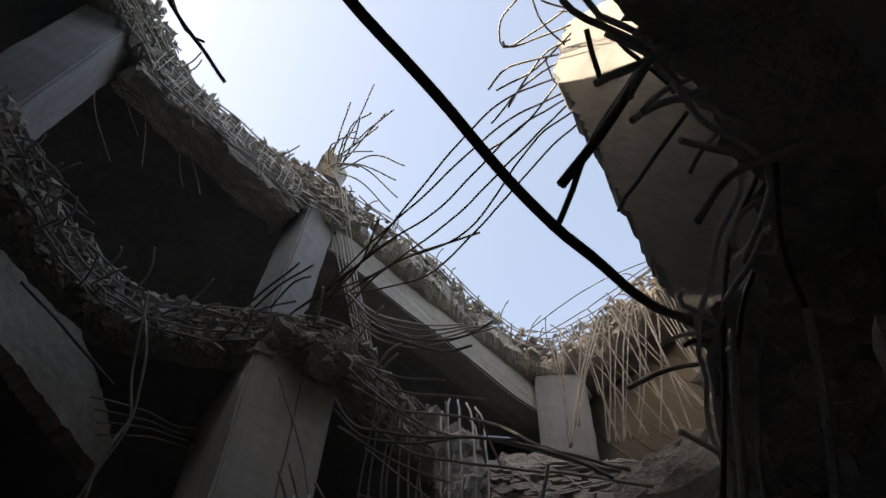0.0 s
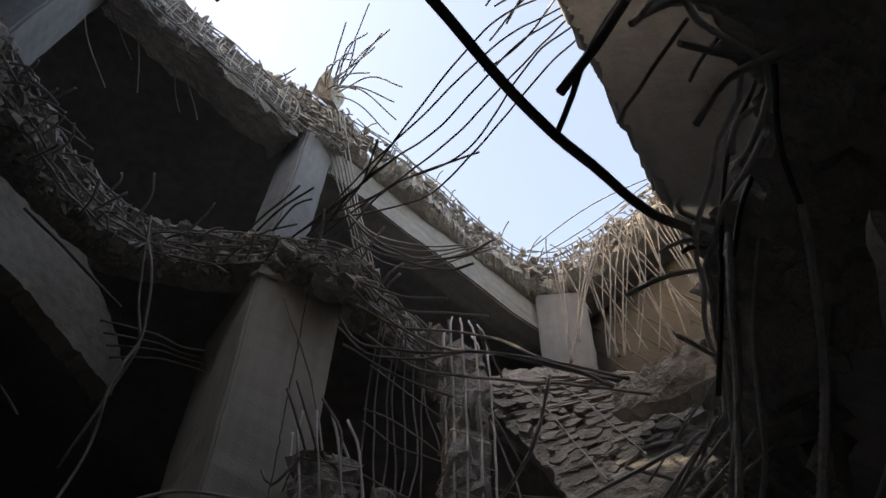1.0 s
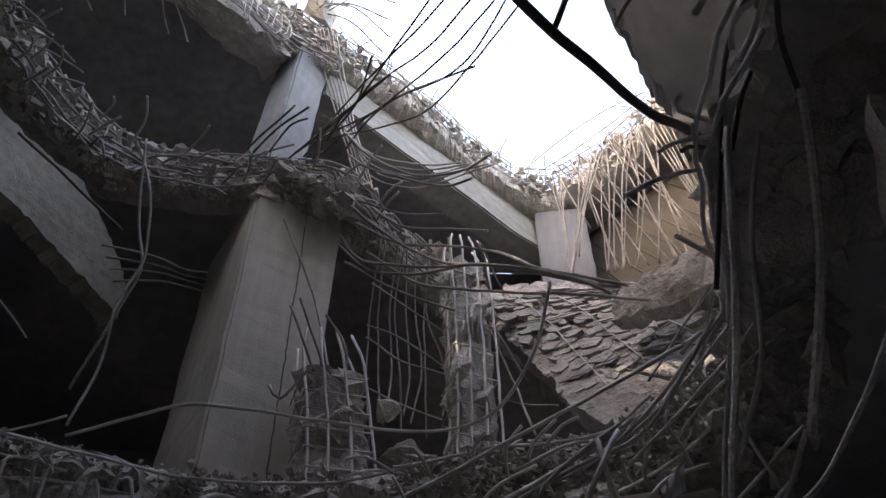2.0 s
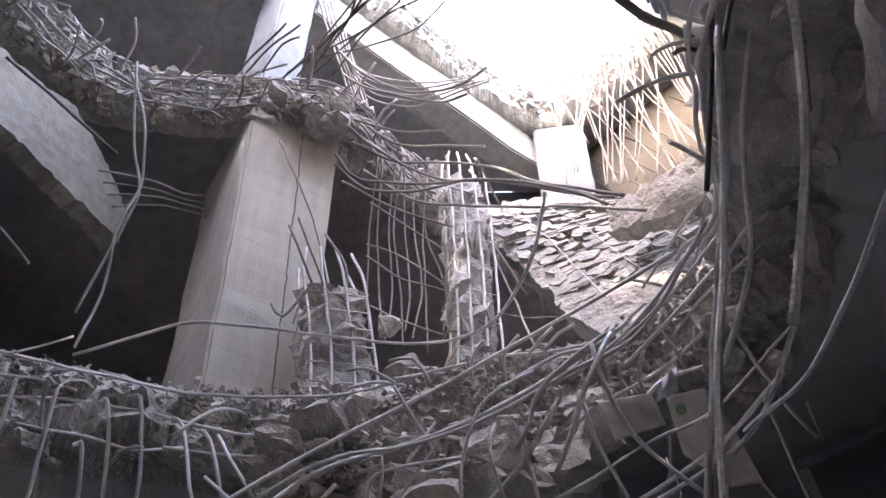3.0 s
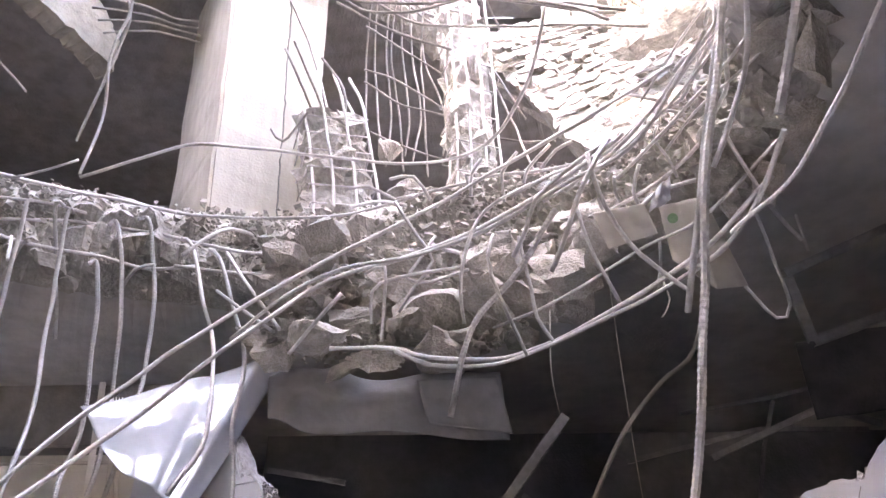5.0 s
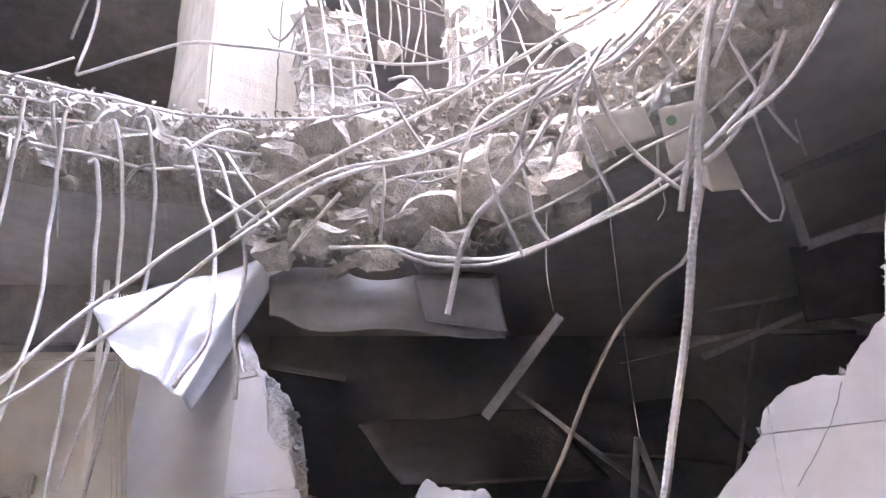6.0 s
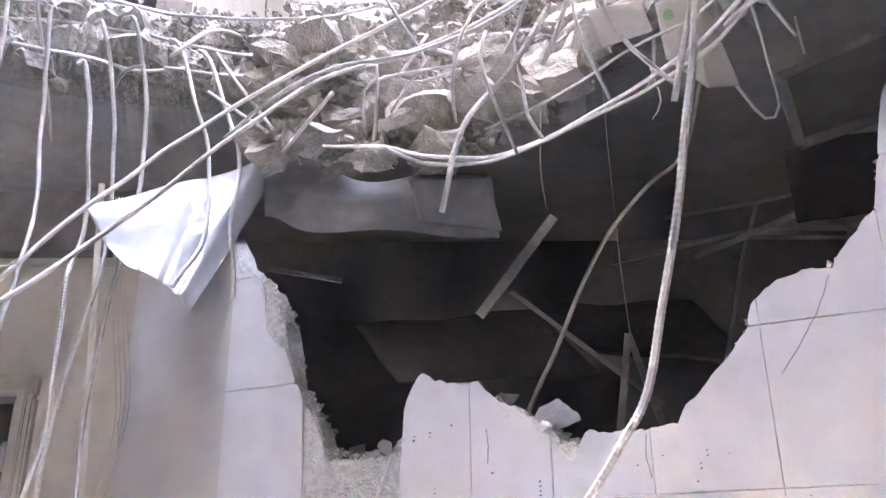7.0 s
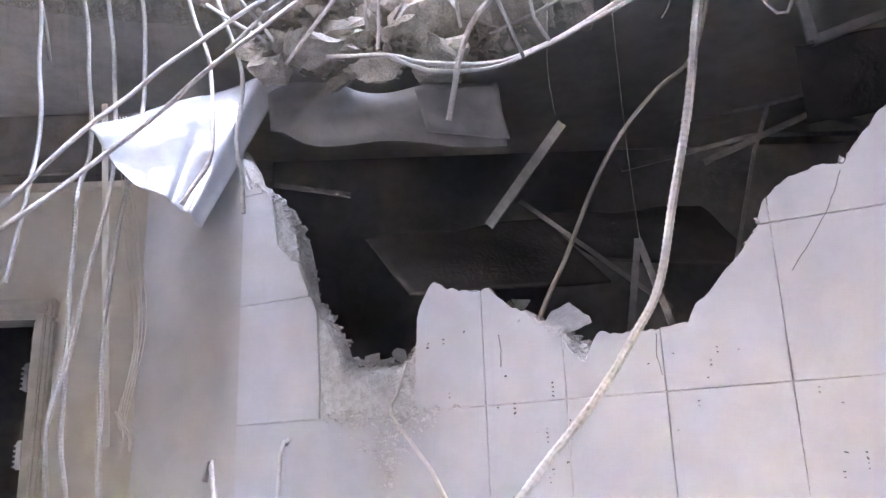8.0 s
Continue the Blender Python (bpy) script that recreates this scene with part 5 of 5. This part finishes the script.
tip = patch("torn_flap", [(0.71, 2.121, 3.235), (0.767, 2.098, 3.283), (0.761, 2.123, 3.203), (0.693, 2.141, 3.174)], TILE, "", "", 0.01, 0.02)
tip.parent = board
GREEN = material("green_print", (0.2, 0.34, 0.2), (0.26, 0.4, 0.25), 20, rough=0.7, bump=0.05)
bm = bmesh.new()
bmesh.ops.create_circle(bm, cap_ends=True, segments=20, radius=0.016)
dot = part("printed_dot", bm, GREEN, board, "round green print mark")
dot.matrix_world = look((0.768, 2.158, 3.16), (0.1, 0.0, 1.8)) @ pose(0, 0, -0.004)
patch("board_scrap", [(0.54, 2.25, 3.25), (0.7, 2.2, 3.25), (0.74, 2.24, 3.16), (0.59, 2.3, 3.14)], PAINT, "speckled white board scrap stuck under the slab edge", "board", 0.0, 0.015)
# Boards coloured near black, standing in for the dim of the room.
DIMBOARD = material("shade_dark_board", (0.05, 0.049, 0.049), (0.09, 0.088, 0.087), 2.0, bump=0.2)
patch("ceiling_board", [(-0.3, 3.6, 2.6), (0.5, 3.7, 2.7), (0.75, 3.5, 2.35), (-0.1, 3.4, 2.3)], DIMBOARD, "sagging dark ceiling board in the room behind", "board", 0.01, 0.025, 0.012)
patch("ceiling_board", [(0.5, 3.8, 2.75), (1.3, 3.9, 2.8), (1.4, 3.5, 2.4), (0.7, 3.5, 2.45)], DIMBOARD, "sagging dark ceiling board in the room behind", "board", 0.01, 0.025, 0.012)
patch("ceiling_board", [(1.5, 3.1, 3.2), (1.95, 2.9, 3.2), (1.9, 3.2, 2.95), (1.6, 3.3, 2.95)], DIMBOARD, "dark ceiling board hanging from bent channels", "board", 0.0, 0.04, 0.012)


def channel(pts, wide, label="bent pale metal ceiling channel hanging loose"):
    """A thin folded metal section along a few points, with fixing holes as small studs."""
    bm = bmesh.new()
    line = [Vector(p) for p in pts]
    for a, b in zip(line, line[1:]):
        way = (b - a).normalized()
        side = way.cross(Vector((0.15, 1, 0.1))).normalized()
        back = side.cross(way)
        shape = [(-0.5, 0), (0.5, 0), (0.5, 0.55), (0.42, 0.55), (0.42, 0.08), (-0.42, 0.08), (-0.42, 0.55), (-0.5, 0.55)]
        ends = [[bm.verts.new(p + side * x * wide + back * y * wide) for x, y in shape] for p in (a, b)]
        for k in range(8):
            bm.faces.new((ends[0][k], ends[0][(k + 1) % 8], ends[1][(k + 1) % 8], ends[1][k]))
        bm.faces.new(ends[0][::-1])
        bm.faces.new(ends[1])
    bmesh.ops.recalc_face_normals(bm, faces=bm.faces)
    return tagged(part("ceiling_channel", bm, GRID), label, "channel", "loose ceiling channels")


channel([(0.22, 3.14, 2.5), (0.51, 2.98, 2.85)], 0.036)
channel([(1.138, 3.3, 2.794), (1.631, 3.3, 3.004), (1.87, 3.3, 2.932)], 0.026)
channel([(1.103, 3.5, 3.063), (1.533, 3.5, 3.138), (1.905, 3.5, 3.227)], 0.016)
channel([(0.842, 3.5, 2.851), (1.436, 3.5, 2.99), (1.915, 3.5, 2.985)], 0.02)
channel([(1.343, 2.7, 3.293), (1.795, 2.7, 3.5)], 0.035, "dotted metal ceiling channel frame hanging from the soffit")
channel([(1.35, 2.7, 3.273), (1.376, 2.7, 3.008), (1.75, 2.7, 3.14)], 0.035, "dotted metal ceiling channel frame hanging from the soffit")
channel([(0.364, 3.3, 2.654), (0.941, 3.3, 2.182)], 0.018)
channel([(0.67, 2.97, 1.9), (0.753, 2.98, 2.382), (0.88, 2.95, 1.9)], 0.024)
channel([(1.482, 3.4, 3.078), (1.396, 3.4, 2.869), (1.2, 3.4, 2.2)], 0.016)
channel([(-0.666, 3.4, 2.797), (-0.345, 3.4, 2.741)], 0.022)
pipe = bmesh.new()
tube(pipe, smooth_line([(0.29, 3.0, 1.9), (0.408, 3.0, 2.171), (0.484, 3.0, 2.316), (0.612, 3.0, 2.596), (0.738, 3.0, 2.81), (0.898, 3.0, 2.993), (1.055, 3.02, 3.14), (1.2, 3.1, 3.53)], step=0.05), 0.0085, 8)
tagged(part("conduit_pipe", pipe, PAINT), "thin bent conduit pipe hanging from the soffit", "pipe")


def wire(pts, radius=0.0025, label="thin loose electric wire hanging down"):
    bm = bmesh.new()
    tube(bm, smooth_line(pts, step=0.04), radius, 5)
    return tagged(part("wire", bm, PAINT), label, "wire", "loose wires")


for k in range(4):
    d = 0.012 * k
    wire([(-1.2 + d, 3.0, 2.95), (-1.18 + d, 3.04, 2.72), (-1.18 + d * 1.5, 3.14, 2.44), (-1.16 + d * 1.2, 3.22, 2.12 + d), (-1.2 + d * 0.5, 3.24, 1.87 - d * 2)])
wire([(-1.15, 3.22, 2.12), (-1.14, 3.22, 2.02), (-1.2, 3.24, 1.9), (-1.21, 3.24, 1.8), (-1.19, 3.25, 1.78)])
for dx, dz in ((0.07, -0.1), (0.05, -0.14), (0.03, -0.16)):
    wire([(-1.22, 3.24, 1.85), (-1.2 + dx * 0.4, 3.24, 1.78), (-1.21 + dx, 3.25, 1.84 + dz)], 0.004)
flat = bmesh.new()
box(flat, -0.012, -0.003, 0, 0.012, 0.003, 1.35, bevel=0.002)
duct = part("cable_trunking", flat, PAINT)
duct.matrix_world = pose(-1.235, 3.22, 1.72, 4, -3.5, 10)
tagged(duct, "narrow white plastic cable trunking torn loose", "trunking")
wire([(0.39, 2.36, 2.95), (0.38, 2.38, 2.75), (0.4, 2.43, 2.63)], 0.0018)
wire([(0.67, 2.68, 3.3), (0.68, 2.72, 2.9), (0.73, 2.9, 2.6), (0.76, 2.98, 2.38)], 0.0018)
wire([(0.8, 2.5, 3.2), (0.83, 2.52, 3.08), (0.8, 2.54, 3.02)], 0.003)
# bars poking up in front of the tiled wall
tagged(rebar([(-0.09, 2.666, 1.918), (-0.125, 2.684, 1.815), (-0.141, 2.66, 1.756), (-0.058, 2.62, 1.641), (0.022, 2.58, 1.504), (0.2, 2.3, 1.0), (0.25, 2.1, 0.0)], 0.006, None), "bent thin rod standing up before the tiled wall", "rod", "rods by the wall").name = "bent_rod"
tagged(rebar([(-0.41, 2.44, 1.68), (-0.43, 2.39, 1.5), (-0.45, 2.3, 0.0)], 0.007, None), "bent thin rod standing up before the tiled wall", "rod", "rods by the wall").name = "bent_rod"
tagged(rebar([(-0.6, 2.3, 1.57), (-0.57, 2.3, 1.5), (-0.5, 2.3, 0.0)], 0.008, None), "bent thin rod standing up before the tiled wall", "rod", "rods by the wall").name = "bent_rod"

# door frame, hinges and cornice on the back wall
holder = new("door_frame")
holder.location = (-2.45, 4.25, 0)
for nm, b in (("jamb", (-0.5, -0.05, 0, -0.4, 0.16, 2.42)), ("jamb", (0.4, -0.05, 0, 0.5, 0.16, 2.42)), ("head", (-0.5, -0.05, 2.42, 0.5, 0.16, 2.53))):
    bm = bmesh.new()
    box(bm, *b, bevel=0.012)
    part(nm, bm, WOOD, holder)
for nm, b in (("moulding", (0.42, -0.075, 0, 0.47, -0.048, 2.44)), ("moulding", (-0.47, -0.075, 0, -0.42, -0.048, 2.44)), ("moulding", (-0.47, -0.075, 2.45, 0.47, -0.048, 2.5))):
    bm = bmesh.new()
    box(bm, *b, bevel=0.008)
    part(nm, bm, WOOD, holder)
for z in (2.13, 1.75):
    bm = bmesh.new()
    box(bm, 0.365, -0.03, z - 0.07, 0.398, 0.03, z + 0.07, bevel=0.006)
    for k in range(5):
        box(bm, 0.35, -0.02, z - 0.06 + 0.025 * k, 0.37, 0.0, z - 0.05 + 0.025 * k)
    part("hinge", bm, TILE, holder, "broken white hinge plate")
tagged(holder, "cream painted wooden door frame with its door gone", "door frame", kind="structure")
bm = bmesh.new()
box(bm, -4.2, 4.215, 3.12, -1.34, 4.247, 3.15, bevel=0.008)
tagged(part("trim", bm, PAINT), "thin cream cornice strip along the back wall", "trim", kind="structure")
# crumbs along the broken top, cracks in the tiles
wall_way, wall_in, wall_foot = WALL.to_3x3() @ Vector((1, 0, 0)), WALL.to_3x3() @ Vector((0, 1, 0)), WALL.translation.copy()
spots = []
for i in range(900):
    s = rng.uniform(0.75, 2.9)
    q = wall_foot + wall_way * s + wall_in * rng.uniform(0.02, 0.1)
    spots.append((q.x, q.y, edge_height(s, CORE) + rng.uniform(-0.04, 0.012), rng.uniform(0.006, 0.02)))
for i in range(160):
    s = rng.uniform(1.03, 1.47)
    q = wall_foot + wall_way * s + wall_in * rng.uniform(-0.005, 0.02)
    spots.append((q.x, q.y, 1.77 + rng.uniform(-0.03, 0.015), rng.uniform(0.005, 0.014)))
for i in range(260):
    z = 1.78 - 0.24 * rng.random() ** 1.6
    q = wall_foot + wall_way * rng.gauss(1.29, 0.015 + 0.1 * max(0.0, (z - 1.6) / 0.18))
    spots.append((q.x, q.y, z, rng.uniform(0.004, 0.011)))
crumbs = gravel("plaster_crumbs", spots, "white plaster crumbs along the broken wall top")
crumbs.data.materials[0] = BLOCK
spots = []
for i in range(60):
    s, z = rng.uniform(1.42, 3.0), rng.uniform(1.2, 2.2)
    if z < edge_height(s) - 0.05:
        q = wall_foot + wall_way * s
        for k in range(rng.choice((1, 1, 2, 4))):
            spots.append((q.x, q.y, z - 0.013 * k, rng.uniform(0.0025, 0.006)))
chips = gravel("tile_chips", spots, "tiny dark chips knocked out of the tile glaze")
chips.data.materials[0] = DARKROOM
for run in ([(2.7, 2.31), (2.66, 2.22), (2.6, 2.13), (2.53, 2.04)], [(1.69, 1.98), (1.695, 1.93), (1.69, 1.87)], [(2.17, 1.93), (2.165, 1.87), (2.18, 1.8)]):
    bm = bmesh.new()
    pts = [Vector((s, -0.001, z)) for s, z in run]
    line = [a.lerp(b, k / 5) + noise.noise_vector(a.lerp(b, k / 5) * 40) * 0.003 for a, b in zip(pts, pts[1:]) for k in range(5)]
    tube(bm, [Vector((p.x, -0.001, p.z)) for p in line], 0.0013, 4)
    part("crack", bm, DARKROOM, wall_tiled, "thin dark crack")
# lumps left on top of the broken wall
for s, z, size, grow, what in ((1.745, 2.075, 0.05, (1, 1, 0.8), "loose lump of block on the broken wall top"), (1.86, 2.0, 0.115, (1.4, 0.7, 0.9), "crumbled block lump on the broken wall top"),
                               (1.2, 1.96, 0.055, (1.2, 1, 0.7), "loose lump of block on the broken wall top"), (1.31, 1.965, 0.05, (1.5, 1, 0.6), "loose lump of block on the broken wall top")):
    q = wall_foot + wall_way * s + wall_in * 0.05
    lump = chunk(q.x, q.y, z, size, int(600 + s * 10), grow, what, "lumps on the wall")
    lump.material_slots[0].link = "OBJECT"
    lump.material_slots[0].material = BLOCK
